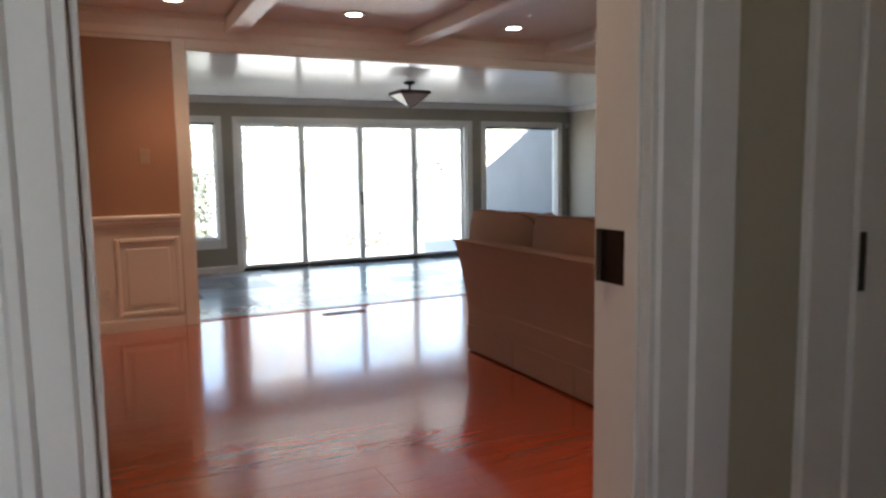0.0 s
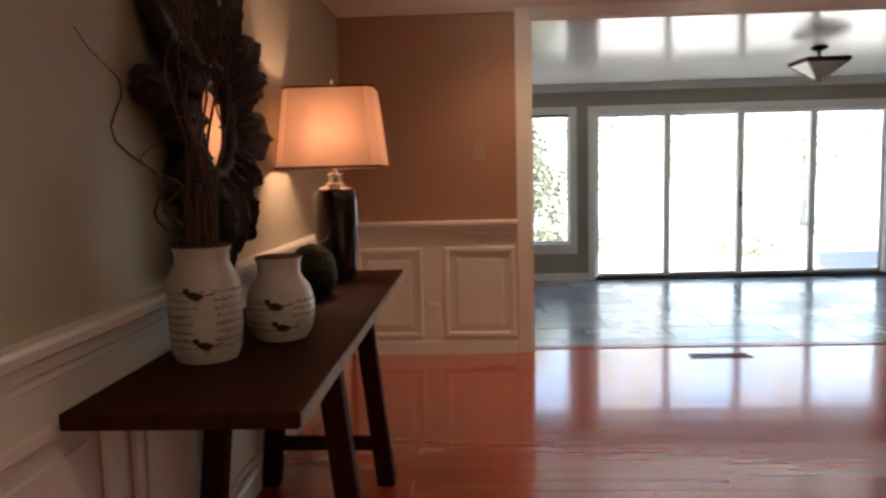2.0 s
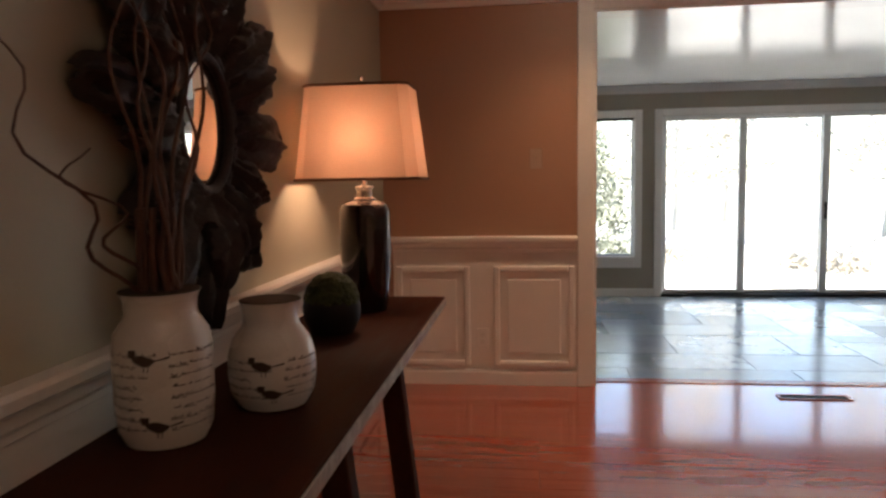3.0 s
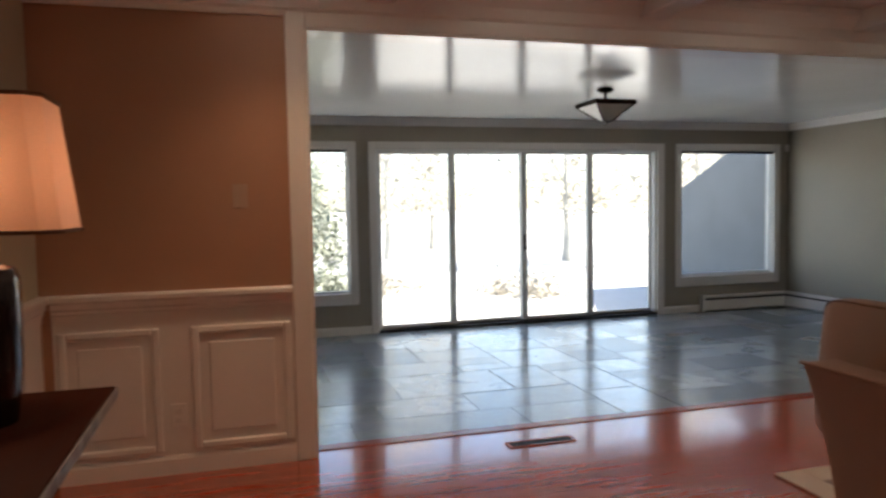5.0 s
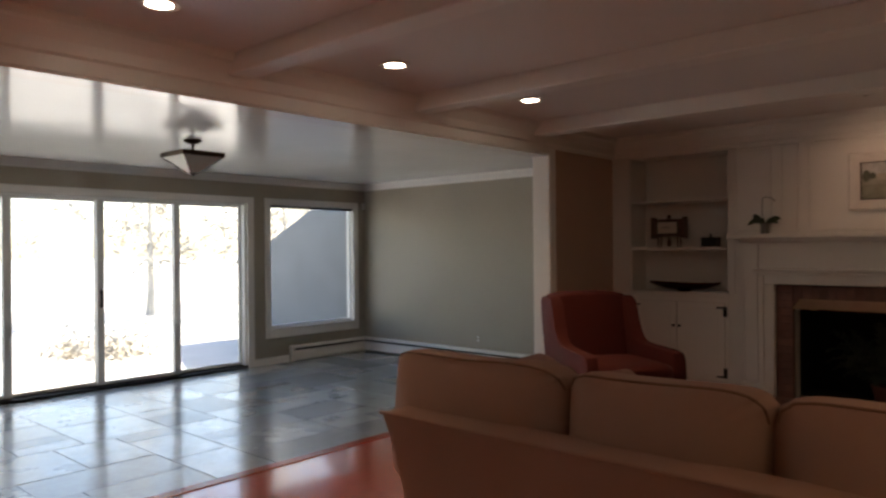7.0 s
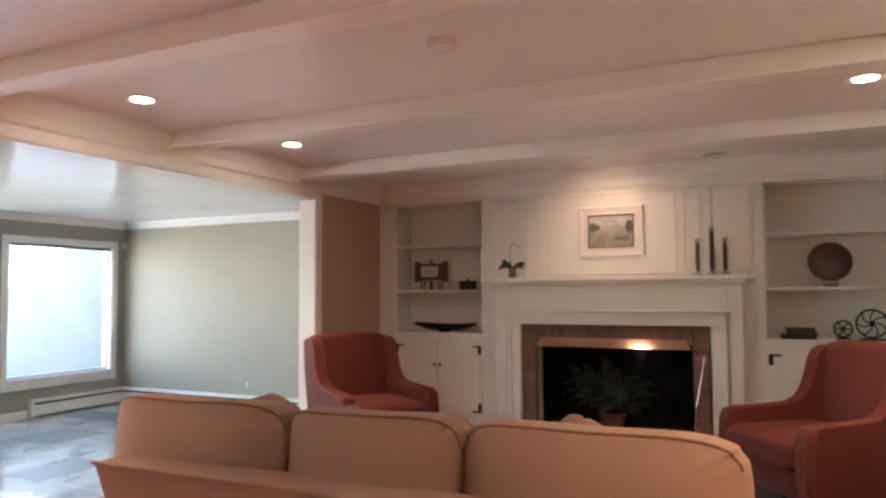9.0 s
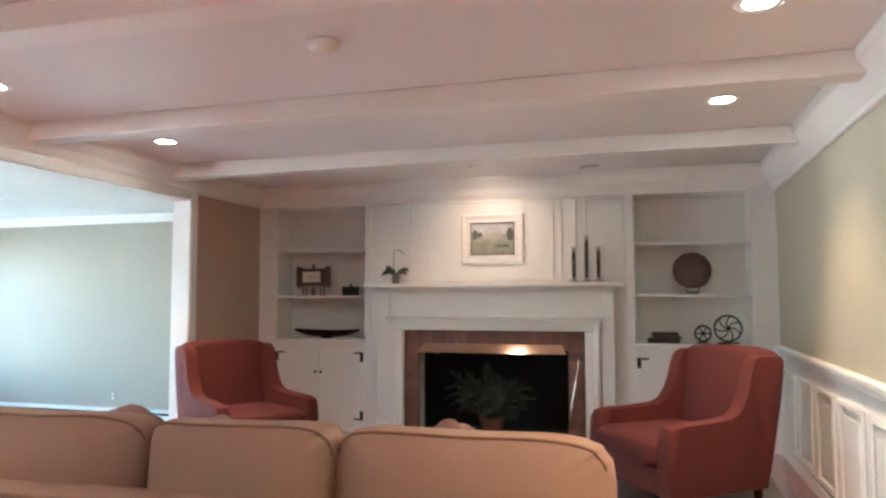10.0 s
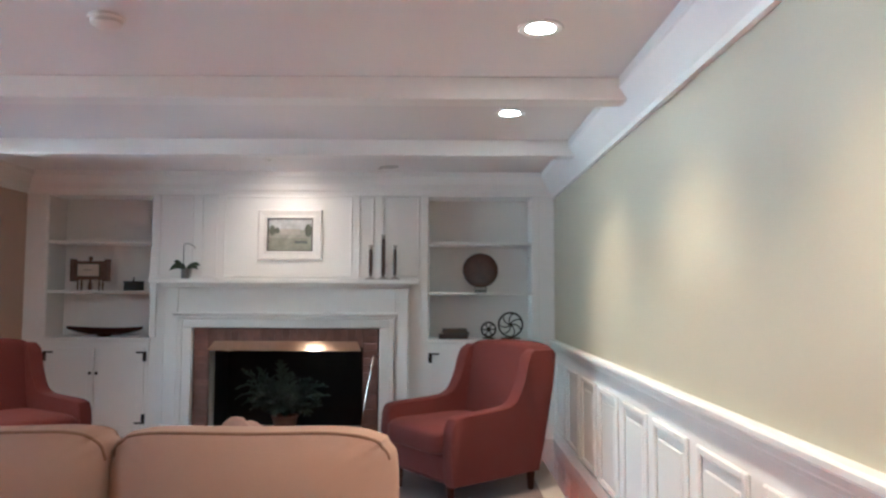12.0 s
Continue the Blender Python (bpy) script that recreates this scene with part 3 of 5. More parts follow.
# ---- console table ----
table = thing("console_table", pose(-0.038, 2.325, 0), "dark walnut trestle console table with worn edges", "console table")
WORN = mat("worn_edge_paint", (0.30, 0.27, 0.25), 0.6, scale=18, vary=0.5, fine=90, bump=0.1)
part("tabletop", boxes((-0.243, 0.236, -1.053, 1.053, 0.696, 0.732), bevel=0.004), DARKWOOD, table)
part("edge_band", boxes((0.237, 0.243, -1.053, 1.053, 0.698, 0.730), bevel=0.002), WORN, table, "scuffed pale front edge")
for y in (-0.395, 0.26):
    for q in (-1, 1):
        tb = bmesh.new()
        box(tb, -0.034, 0.034, -0.03, 0.03, 0, 0.66, 0.004)
        for v in tb.verts:
            k = 1 - v.co.z / 0.66
            v.co.x += q * (0.155 + 0.07 * k)
        part("leg", tb, DARKWOOD, table).matrix_basis = pose(0, y, 0)
    part("stretcher", boxes((-0.19, 0.19, y - 0.018, y + 0.018, 0.14, 0.19), bevel=0.004), DARKWOOD, table)
    part("cleat", boxes((-0.20, 0.20, y - 0.045, y + 0.045, 0.655, 0.6955), bevel=0.004), DARKWOOD, table)


# ---- armchairs ----
def armchair(m, label):
    ob = thing("armchair", m, label, "armchair", "armchairs by the fireplace")
    # local: faces -y, width along x
    bm = bmesh.new()
    puff(bm, 0, -0.09, 0.385, 0.60, 0.70, 0.17, 0.28, n=40, wob=0.004, seed=3)
    part("seat_cushion", bm, RED, ob, smooth=True)
    part("seat_base", boxes((-0.34, 0.34, -0.36, 0.34, 0.13, 0.32), bevel=0.03), RED, ob)
    bm = bmesh.new()
    nx, nz = 18, 16
    g = {}
    for side in (0, 1):
        for i in range(nx + 1):
            for j in range(nz + 1):
                u, t = 2 * i / nx - 1, j / nz
                half = 0.335 - 0.012 * t
                z = 0.14 + (0.82 - 0.035 * abs(u) ** 4) * t
                y = 0.19 + 0.135 * t + (0.195 + 0.02 * t if side else 0.035 * u * u - 0.02)
                g[side, i, j] = bm.verts.new((u * half, y, z))
    for i in range(nx):
        for j in range(nz):
            for side in (0, 1):
                bm.faces.new([g[side, a, b] for a, b in ((i, j), (i + 1, j), (i + 1, j + 1), (i, j + 1))])
    for i in range(nx):
        for j in (0, nz):
            bm.faces.new([g[s, a, j] for s, a in ((0, i), (0, i + 1), (1, i + 1), (1, i))])
    for j in range(nz):
        for i in (0, nx):
            bm.faces.new([g[s, i, b] for s, b in ((0, j), (0, j + 1), (1, j + 1), (1, j))])
    bmesh.ops.recalc_face_normals(bm, faces=list(bm.faces))
    bmesh.ops.bevel(bm, geom=[e for e in bm.edges if e.calc_face_angle(0) > 1.0], offset=0.03, segments=4, profile=0.5, affect="EDGES")
    part("backrest", bm, RED, ob, smooth=True)
    # side panels: a flat arm that sweeps up into the back
    knots = [(-0.36, 0.13), (-0.385, 0.22), (-0.395, 0.36), (-0.385, 0.49), (-0.36, 0.535), (-0.30, 0.55), (-0.15, 0.556), (0.0, 0.562), (0.09, 0.572), (0.15, 0.60), (0.195, 0.66), (0.23, 0.74), (0.26, 0.845), (0.285, 0.898), (0.33, 0.922), (0.50, 0.918), (0.525, 0.89), (0.50, 0.70), (0.455, 0.50), (0.41, 0.30), (0.38, 0.13)]
    for s in (-1, 1):
        bm = bmesh.new()
        rings = []
        for inset, off in ((0.022, 0.0), (0.006, 0.006), (0.0, 0.022), (0.0, 0.075), (0.006, 0.091), (0.022, 0.097)):
            row = []
            for y, z in knots:
                cy, cz = 0.08, 0.42
                out = 0.40 - 0.035 * (y + 0.4) / 0.9 - 0.02 * max(0, 0.35 - z) / 0.22
                row.append(bm.verts.new((s * (out - off), y + (cy - y) * inset * 1.6, z + (cz - z) * inset * 1.6)))
            rings.append(row)
        for p, q in zip(rings, rings[1:]):
            for k in range(len(p)):
                bm.faces.new((p[k], p[(k + 1) % len(p)], q[(k + 1) % len(p)], q[k]))
        bm.faces.new(rings[0])
        bm.faces.new(rings[-1][::-1])
        bmesh.ops.triangulate(bm, faces=[f for f in bm.faces if len(f.verts) > 4])
        part("arm", bm, RED, ob, smooth=True)
    for x in (-0.28, 0.28):
        for y in (-0.31, 0.36):
            bm = bmesh.new()
            lathe(bm, [(0.018, 0), (0.02, 0.01), (0.03, 0.145)], n=10)
            part("leg", bm, DARKWOOD, ob, "dark tapered wooden leg", smooth=True).matrix_basis = pose(x, y, 0)
    return ob


chair = armchair(pose(5.46, 0.635, 0.0135, 0, 0, -143), "brick-red upholstered armchair beside the wainscot")
tagged(copy_thing(chair, pose(5.54, 3.74, 0.0005, 0, 0, -33)), "brick-red upholstered armchair beside the bookcase niche")


# ---- things on the console table ----
TOP = 0.732
LACQ = mat("smoked_bronze_glaze", (0.035, 0.022, 0.018), 0.12, 0.55, scale=7, vary=0.5, fine=40, bump=0.02, Coat_Weight=0.6)
CHROME = mat("brushed_nickel", (0.55, 0.50, 0.46), 0.25, 1.0, scale=20, vary=0.1)
SHADE = bpy.data.materials.new("linen_lampshade")
SHADE.use_nodes = True
_t, _k = SHADE.node_tree.nodes, SHADE.node_tree.links
_d, _r, _m = _t.new("ShaderNodeBsdfDiffuse"), _t.new("ShaderNodeBsdfTranslucent"), _t.new("ShaderNodeMixShader")
_w = _t.new("ShaderNodeTexNoise")
_w.inputs["Scale"].default_value = 90
_c = _t.new("ShaderNodeMapRange")
_c.inputs[3].default_value, _c.inputs[4].default_value = 0.9, 1.08
_v = _t.new("ShaderNodeVectorMath")
_v.operation = "SCALE"
_v.inputs[0].default_value = (0.78, 0.62, 0.51)
_k.new(_w.outputs[0], _c.inputs[0])
_k.new(_c.outputs[0], _v.inputs["Scale"])
for _b in (_d, _r):
    _k.new(_v.outputs[0], _b.inputs[0])
_m.inputs[0].default_value = 0.42
_k.new(_d.outputs[0], _m.inputs[1])
_k.new(_r.outputs[0], _m.inputs[2])
_k.new(_m.outputs[0], _t["Material Output"].inputs[0])


def clipped(hx, hy, c):
    return [(hx, -hy + c), (hx, hy - c), (hx - c, hy), (-hx + c, hy), (-hx, hy - c), (-hx, -hy + c), (-hx + c, -hy), (hx - c, -hy)]


lampt = thing("table_lamp", pose(-0.06, 3.05, TOP), "lit table lamp with linen shade and dark glazed base", "table lamp")
bm = bmesh.new()
rings = []
for off in (0.0, -0.003):
    for hx, hy, z, c in ((0.226 + off, 0.156 + off, 0.495, 0.04), (0.188 + off, 0.125 + off, 0.83, 0.032)):
        rings.append([bm.verts.new((x, y, z)) for x, y in clipped(hx, hy, c)])
for a, b in ((0, 1), (3, 2), (1, 3), (2, 0)):
    for i in range(8):
        j = (i + 1) % 8
        bm.faces.new((rings[a][i], rings[a][j], rings[b][j], rings[b][i]))
part("shade", bm, SHADE, lampt, "glowing linen shade with clipped corners")
BAND = mat("brown_shade_trim", (0.16, 0.085, 0.05), 0.8)
for hx, hy, z, c in ((0.228, 0.158, 0.495, 0.04), (0.190, 0.127, 0.83, 0.032)):
    pts = [(x, y, z) for x, y in clipped(hx, hy, c)]
    part("shade_trim", tube(bmesh.new(), pts + pts[:1], 0.005, 6), BAND, lampt, "brown trim band")
part("base", lathe(bmesh.new(), [(0.07, 0), (0.078, 0.004), (0.084, 0.05), (0.094, 0.16), (0.097, 0.30), (0.096, 0.375), (0.086, 0.402), (0.06, 0.414), (0.035, 0.418)], n=48), LACQ, lampt, smooth=True)
part("neck", lathe(bmesh.new(), [(0.042, 0.418), (0.044, 0.424), (0.03, 0.43), (0.028, 0.455), (0.036, 0.462), (0.036, 0.468), (0.012, 0.472), (0.012, 0.52)], n=32), CHROME, lampt, "nickel neck and socket", smooth=True)
part("harp", tube(bmesh.new(), [(0, -0.012 - 0.075 * math.sin(math.pi * i / 14), 0.51 + 0.33 * i / 14) for i in range(15)], 0.0025, 6), CHROME, lampt)
part("harp", tube(bmesh.new(), [(0, 0.012 + 0.075 * math.sin(math.pi * i / 14), 0.51 + 0.33 * i / 14) for i in range(15)], 0.0025, 6), CHROME, lampt)
part("finial", lathe(bmesh.new(), [(0.004, 0.83), (0.008, 0.845), (0.005, 0.855), (0.009, 0.864), (0.003, 0.874)], n=12), CHROME, lampt, smooth=True)
part("shade_spider", boxes((-0.185, 0.185, -0.002, 0.002, 0.828, 0.832), (-0.002, 0.002, -0.122, 0.122, 0.828, 0.832)), CHROME, lampt)

CERAM = mat("cream_crackle_ceramic", (0.66, 0.60, 0.54), 0.28, scale=6, vary=0.07, fine=110, bump=0.05, Coat_Weight=0.3)
INK = mat("brown_script_ink", (0.055, 0.030, 0.020), 0.5)
DARKIN = mat("dark_vase_inside", (0.07, 0.045, 0.03), 0.7)


def radius_at(profile, z):
    for (r0, z0), (r1, z1) in zip(profile, profile[1:]):
        if z0 <= z <= z1 and z1 > z0:
            return r0 + (r1 - r0) * (z - z0) / (z1 - z0)
    return profile[-1][0]


def patch(bm, profile, a0, a1, z0, z1, lift=0.0009):
    n = max(2, int(abs(a1 - a0) / 0.12))
    lo, hi = [], []
    for i in range(n + 1):
        a = a0 + (a1 - a0) * i / n
        for row, z in ((lo, z0), (hi, z1)):
            r = radius_at(profile, z) + lift
            row.append(bm.verts.new((r * math.cos(a), r * math.sin(a), z)))
    for i in range(n):
        bm.faces.new((lo[i], lo[i + 1], hi[i + 1], hi[i]))


def stroke(bm, profile, pts, wide=0.0013):
    rows = []
    for a, z in pts:
        r = radius_at(profile, z) + 0.0009
        rows.append([bm.verts.new((r * math.cos(a + da), r * math.sin(a + da), z + dz)) for da, dz in ((-0.004, -wide / 2), (0.004, wide / 2))])
    for (p, q), (u, v) in zip(rows, rows[1:]):
        bm.faces.new((p, u, v, q))


def script_vase(m, profile, rows, label, seed):
    ob = thing("vase", m, label, "vase", "script vases")
    r0, h = profile[-1]
    inner = [(r0 - 0.006, h), (r0 - 0.009, h - 0.02), (r0 - 0.012, h - 0.045)]
    part("body", lathe(bmesh.new(), profile + inner, n=56), CERAM, ob, smooth=True)
    part("mouth", lathe(bmesh.new(), [(r0 - 0.013, h - 0.044), (r0 - 0.0135, h - 0.04)], n=32), DARKIN, ob, "dark inside of the neck")
    part("rim_line", lathe(bmesh.new(), [(r0 - 0.005, h), (r0 + 0.0012, h + 0.0008), (r0 + 0.0012, h + 0.0028), (r0 - 0.005, h + 0.0028)], n=48), DARKIN, ob, "dark rim")
    rg = random.Random(seed)
    bm = bmesh.new()
    for block in range(4):
        start = -2.5 + block * 1.55
        for z in rows:
            a = start + rg.uniform(-0.05, 0.08)
            end = start + 1.15 + rg.uniform(-0.35, 0.1)
            while a < end:
                # one cursive word: a thin stroke that loops along the line
                pts = []
                for q in range(rg.randrange(5, 15)):
                    tall = 0.0075 if rg.random() < 0.18 else rg.uniform(0.0025, 0.0042)
                    pts += [(a, z + rg.uniform(-0.0004, 0.0006)), (a + 0.012, z + tall)]
                    a += 0.021
                stroke(bm, profile, pts)
                if rg.random() < 0.35:
                    stroke(bm, profile, [(pts[0][0], z - 0.001), (pts[-1][0] + 0.05, z - 0.0025)])
                a += rg.uniform(0.02, 0.045)
    part("lettering", bm, INK, ob, "rows of illegible brown script")["kind"] = "stuff"
    for a, z in ((-1.72, rows[-1] - 0.008), (-1.52, rows[0] + 0.006), (0.9, rows[2])):
        bm = bmesh.new()
        for k in range(16):
            t = k / 15
            fat = 0.0145 * math.sin(math.pi * min(1, t * 1.5)) ** 0.8 if t < 0.66 else 0.0015 + 0.004 * (t - 0.66)
            mid = z + 0.004 - 0.010 * t + 0.022 * max(0, t - 0.5)
            patch(bm, profile, a + 0.72 * t, a + 0.72 * (t + 1 / 15), mid - fat * 0.7, mid + fat * 0.7, 0.0013)
        patch(bm, profile, a - 0.04, a + 0.12, z + 0.006, z + 0.020, 0.0014)
        patch(bm, profile, a + 0.26, a + 0.28, z - 0.020, z - 0.004, 0.0013)
        patch(bm, profile, a + 0.34, a + 0.36, z - 0.020, z - 0.004, 0.0013)
        part("bird_motif", bm, INK, ob, "small brown bird motif")
    return ob


P1 = [(0.062, 0), (0.074, 0.004), (0.086, 0.03), (0.0905, 0.08), (0.091, 0.18), (0.086, 0.212), (0.070, 0.236), (0.0655, 0.248), (0.067, 0.272), (0.073, 0.287)]
P2 = [(0.058, 0), (0.072, 0.004), (0.09, 0.035), (0.0955, 0.075), (0.094, 0.115), (0.084, 0.15), (0.064, 0.176), (0.0585, 0.19), (0.060, 0.215), (0.065, 0.232)]
script_vase(pose(-0.137, 1.69, TOP), P1, [0.045 + 0.0195 * i for i in range(8)], "tall cream ceramic vase with brown script, holding branches", 3)
script_vase(pose(-0.008, 1.915, TOP), P2, [0.04 + 0.0185 * i for i in range(5)], "short round cream ceramic vase with brown script", 8)

TWIG = mat("curly_willow_bark", (0.085, 0.035, 0.020), 0.6, scale=30, vary=0.3, bump=0.1)
twigs = thing("branch_arrangement", pose(-0.137, 1.69, TOP + 0.245), "curly willow branches standing in the tall vase", "branches")
rg = random.Random(11)
for k in range(10):
    a = rg.uniform(0, 2 * math.pi)
    x, y, z = 0.03 * math.cos(a), 0.035 * math.sin(a), 0.0
    if k == 0:
        dx, dy, dz = -0.06, -0.33, 0.52
    elif k == 1:
        dx, dy, dz = 0.0, -0.20, 0.30
    else:
        dx, dy, dz = rg.uniform(-0.10, 0.02), rg.uniform(-0.06, 0.36), rg.uniform(0.75, 1.0)
    ph, fr = rg.uniform(0, 6), rg.uniform(2.0, 3.4)
    pts, n = [], 22
    for i in range(n + 1):
        t = i / n
        sway = 0.035 * t * (1 + 0.5 * (k < 2))
        pts.append((x + dx * t ** 1.3 + sway * math.sin(fr * 2 * math.pi * t + ph) * 0.7, y + dy * t ** 1.15 + sway * math.cos(fr * 2 * math.pi * t * 0.8 + ph), z + dz * (t if k else t ** 1.5)))
    part("twig", tube(bmesh.new(), pts, [0.0055 * (1 - 0.75 * i / n) for i in range(n + 1)], 6), TWIG, twigs, smooth=True)
for k in range(9):
    a = 2 * math.pi * k / 9
    part("stem", tube(bmesh.new(), [(0.028 * math.cos(a) * (1 + 0.25 * math.sin(i)), 0.028 * math.sin(a), 0.022 * i) for i in range(10)], [0.009 - 0.0005 * i for i in range(10)], 7), TWIG, twigs, smooth=True)

MOSS = mat("green_moss", (0.045, 0.055, 0.018), 0.95, scale=30, vary=0.6, fine=180, bump=0.9)
BLACKPOT = mat("black_glazed_pot", (0.010, 0.009, 0.008), 0.65, scale=10, vary=0.3)
moss = thing("moss_ball_planter", pose(-0.08, 2.64, TOP), "black bowl planter with a rounded moss ball", "planter")
part("bowl", lathe(bmesh.new(), [(0.05, 0), (0.07, 0.005), (0.09, 0.05), (0.093, 0.09), (0.086, 0.11), (0.08, 0.105)], n=40), BLACKPOT, moss, smooth=True)
bm = bmesh.new()
bmesh.ops.create_icosphere(bm, subdivisions=5, radius=0.088)
for v in bm.verts:
    k = 1 + 0.05 * noise.noise(v.co * 60) + 0.035 * noise.noise(v.co * 150)
    v.co = Vector((v.co.x * k, v.co.y * k, v.co.z * k + 0.112))
bmesh.ops.delete(bm, geom=[v for v in bm.verts if v.co.z < 0.095], context="VERTS")
part("moss_ball", bm, MOSS, moss, "clipped green moss dome")

# ---- carved mirror ----
MIRROR = bpy.data.materials.new("mirror_glass")
MIRROR.use_nodes = True
_b = MIRROR.node_tree.nodes["Principled BSDF"]
_b.inputs["Base Color"].default_value, _b.inputs["Metallic"].default_value, _b.inputs["Roughness"].default_value = (0.86, 0.86, 0.85, 1), 1.0, 0.01
CARVED = mat("carved_dark_wood", (0.026, 0.015, 0.011), 0.58, scale=14, vary=0.6, fine=70, bump=0.7, stretch=(1, 1, 1))
mirror = thing("wall_mirror", pose(XW, 2.165, 1.37, 0, 0, 0), "oval mirror in a carved dark wood leaf frame", "mirror")
bm = bmesh.new()
n = 48
rim = [bm.verts.new((0.045, 0.138 * math.cos(2 * math.pi * i / n), 0.165 * math.sin(2 * math.pi * i / n))) for i in range(n)]
bck = [bm.verts.new((0.038, v.co.y, v.co.z)) for v in rim]
bm.faces.new(rim)
bm.faces.new(bck[::-1])
for i in range(n):
    bm.faces.new((rim[i], bck[i], bck[(i + 1) % n], rim[(i + 1) % n]))
part("mirror_glass", bm, MIRROR, mirror, "clear mirror glass")
for rr, tt, xx in ((0.0, 0.014, 0.055), (0.026, 0.017, 0.048), (0.055, 0.02, 0.036)):
    pts = [(xx, (0.143 + rr) * math.cos(2 * math.pi * i / 40), (0.17 + rr) * math.sin(2 * math.pi * i / 40)) for i in range(41)]
    part("ring", tube(bmesh.new(), pts, tt, 10), CARVED, mirror, smooth=True)
part("backing", lathe(bmesh.new(), [(0.05, 0.0), (0.235, 0.002), (0.235, 0.02), (0.05, 0.022)], n=40), CARVED, mirror).matrix_basis = pose(0.002, 0, 0, 0, 90, 0)


def leaf_lobe(length, width, curl, seed):
    """A carved, ribbed leaf that springs from the ring and curls off the wall at its tip."""
    bm = bmesh.new()
    nu, nv = 16, 10
    top, bot = {}, {}
    for i in range(nu + 1):
        t = i / nu
        w = width * (0.45 + 0.9 * math.sin(math.pi * min(1, t * 0.72 + 0.14)) - 0.25 * t) * (1 + 0.12 * math.sin(5 * t * math.pi + seed))
        if i == nu:
            w *= 0.55
        for j in range(nv + 1):
            s = 2 * j / nv - 1
            ridge = 0.018 * (1 - abs(s)) + 0.007 * math.cos(s * 9)
            lift = 0.018 + ridge + curl * (0.035 * math.sin(math.pi * t * 0.9) + 0.01 * t * t) - 0.012 * s * s
            lift += 0.009 * noise.noise(Vector((t * 6, s * 3, seed))) + 0.008 * noise.noise(Vector((t * 15, s * 7, seed)))
            edge = 1 + 0.26 * noise.noise(Vector((t * 9, s * 2, seed + 3)))
            p = (lift, s * w * edge, t * length)
            top[i, j] = bm.verts.new(p)
            bot[i, j] = bm.verts.new((max(0.002, p[0] - 0.016 - 0.01 * (1 - abs(s))), p[1] * 0.96, p[2] * 0.99))
    for i in range(nu):
        for j in range(nv):
            c = ((i, j), (i + 1, j), (i + 1, j + 1), (i, j + 1))
            bm.faces.new([top[k] for k in c])
            bm.faces.new([bot[k] for k in c][::-1])
    rimk = [(i, 0) for i in range(nu + 1)] + [(nu, j) for j in range(1, nv + 1)] + [(i, nv) for i in range(nu - 1, -1, -1)] + [(0, j) for j in range(nv - 1, 0, -1)]
    for a, b in zip(rimk, rimk[1:] + rimk[:1]):
        bm.faces.new((top[a], top[b], bot[b], bot[a]))
    return bm


rg = random.Random(21)
lobes = [mesh("leaf", leaf_lobe(0.29 + 0.035 * k, 0.052 + 0.007 * k, 1.0 + 0.25 * k, k), CARVED, True) for k in range(4)]
for k in range(12):
    a = 2 * math.pi * k / 12 + rg.uniform(-0.12, 0.12)
    ob = new("leaf", lobes[k % 4])
    ob.parent = mirror
    ob.matrix_basis = pose(0.004, 0.15 * math.sin(a), 0.17 * math.cos(a), -math.degrees(a), 0, 0) @ Matrix.Diagonal((1, 1, rg.uniform(0.78, 1.12) * (1 + 0.22 * abs(math.cos(a)) ** 3), 1))
for k in range(13):
    a = 2 * math.pi * (k + 0.5) / 13 + rg.uniform(-0.08, 0.08)
    ob = new("leaf", lobes[(k + 1) % 4])
    ob.parent = mirror
    ob.matrix_basis = pose(0.024, 0.155 * math.sin(a), 0.175 * math.cos(a), -math.degrees(a) + rg.uniform(-9, 9), 0, 0) @ Matrix.Diagonal((1.1, 0.8, 0.62, 1))

# ---- ceiling fittings ----
WHITEPL = mat("white_plastic", (0.72, 0.69, 0.65), 0.4, scale=10, vary=0.03, bump=0.01)
for cx, cy in CANS:
    can = thing("recessed_light", pose(cx, cy, HC), "round white recessed ceiling light, lit", "ceiling light", "recessed ceiling lights")
    part("trim_ring", lathe(bmesh.new(), [(0.081, -0.001), (0.093, -0.001), (0.096, -0.005), (0.09, -0.009), (0.081, -0.006)], n=36), WHITEPL, can, smooth=True)
    part("diffuser", lathe(bmesh.new(), [(0.02, -0.004), (0.080, -0.004), (0.080, -0.0055), (0.02, -0.007)], n=36), CANGLOW, can, "glowing diffuser")
eye = thing("eyeball_light", pose(6.45, 2.2, HC), "small swivel spotlight aimed at the picture", "spotlight")
part("trim_ring", lathe(bmesh.new(), [(0.035, -0.001), (0.06, -0.001), (0.062, -0.006), (0.04, -0.012)], n=28), WHITEPL, eye, smooth=True)
bm = bmesh.new()
bmesh.ops.create_uvsphere(bm, u_segments=18, v_segments=10, radius=0.034)
part("eyeball", bm, CHROME, eye, smooth=True).location = (0, 0, 0.018)
smoke = thing("smoke_detector", pose(3.45, 2.12, HC), "round white smoke detector on the ceiling", "smoke detector")
part("base", lathe(bmesh.new(), [(0.07, -0.001), (0.072, -0.012), (0.068, -0.016)], n=36), WHITEPL, smoke, smooth=True)
part("cover", lathe(bmesh.new(), [(0.062, -0.016), (0.06, -0.034), (0.045, -0.044), (0.01, -0.046)], n=36), WHITEPL, smoke, smooth=True)


PLATE = mat("almond_plate", (0.44, 0.30, 0.22), 0.4, scale=10, vary=0.03, bump=0.01)


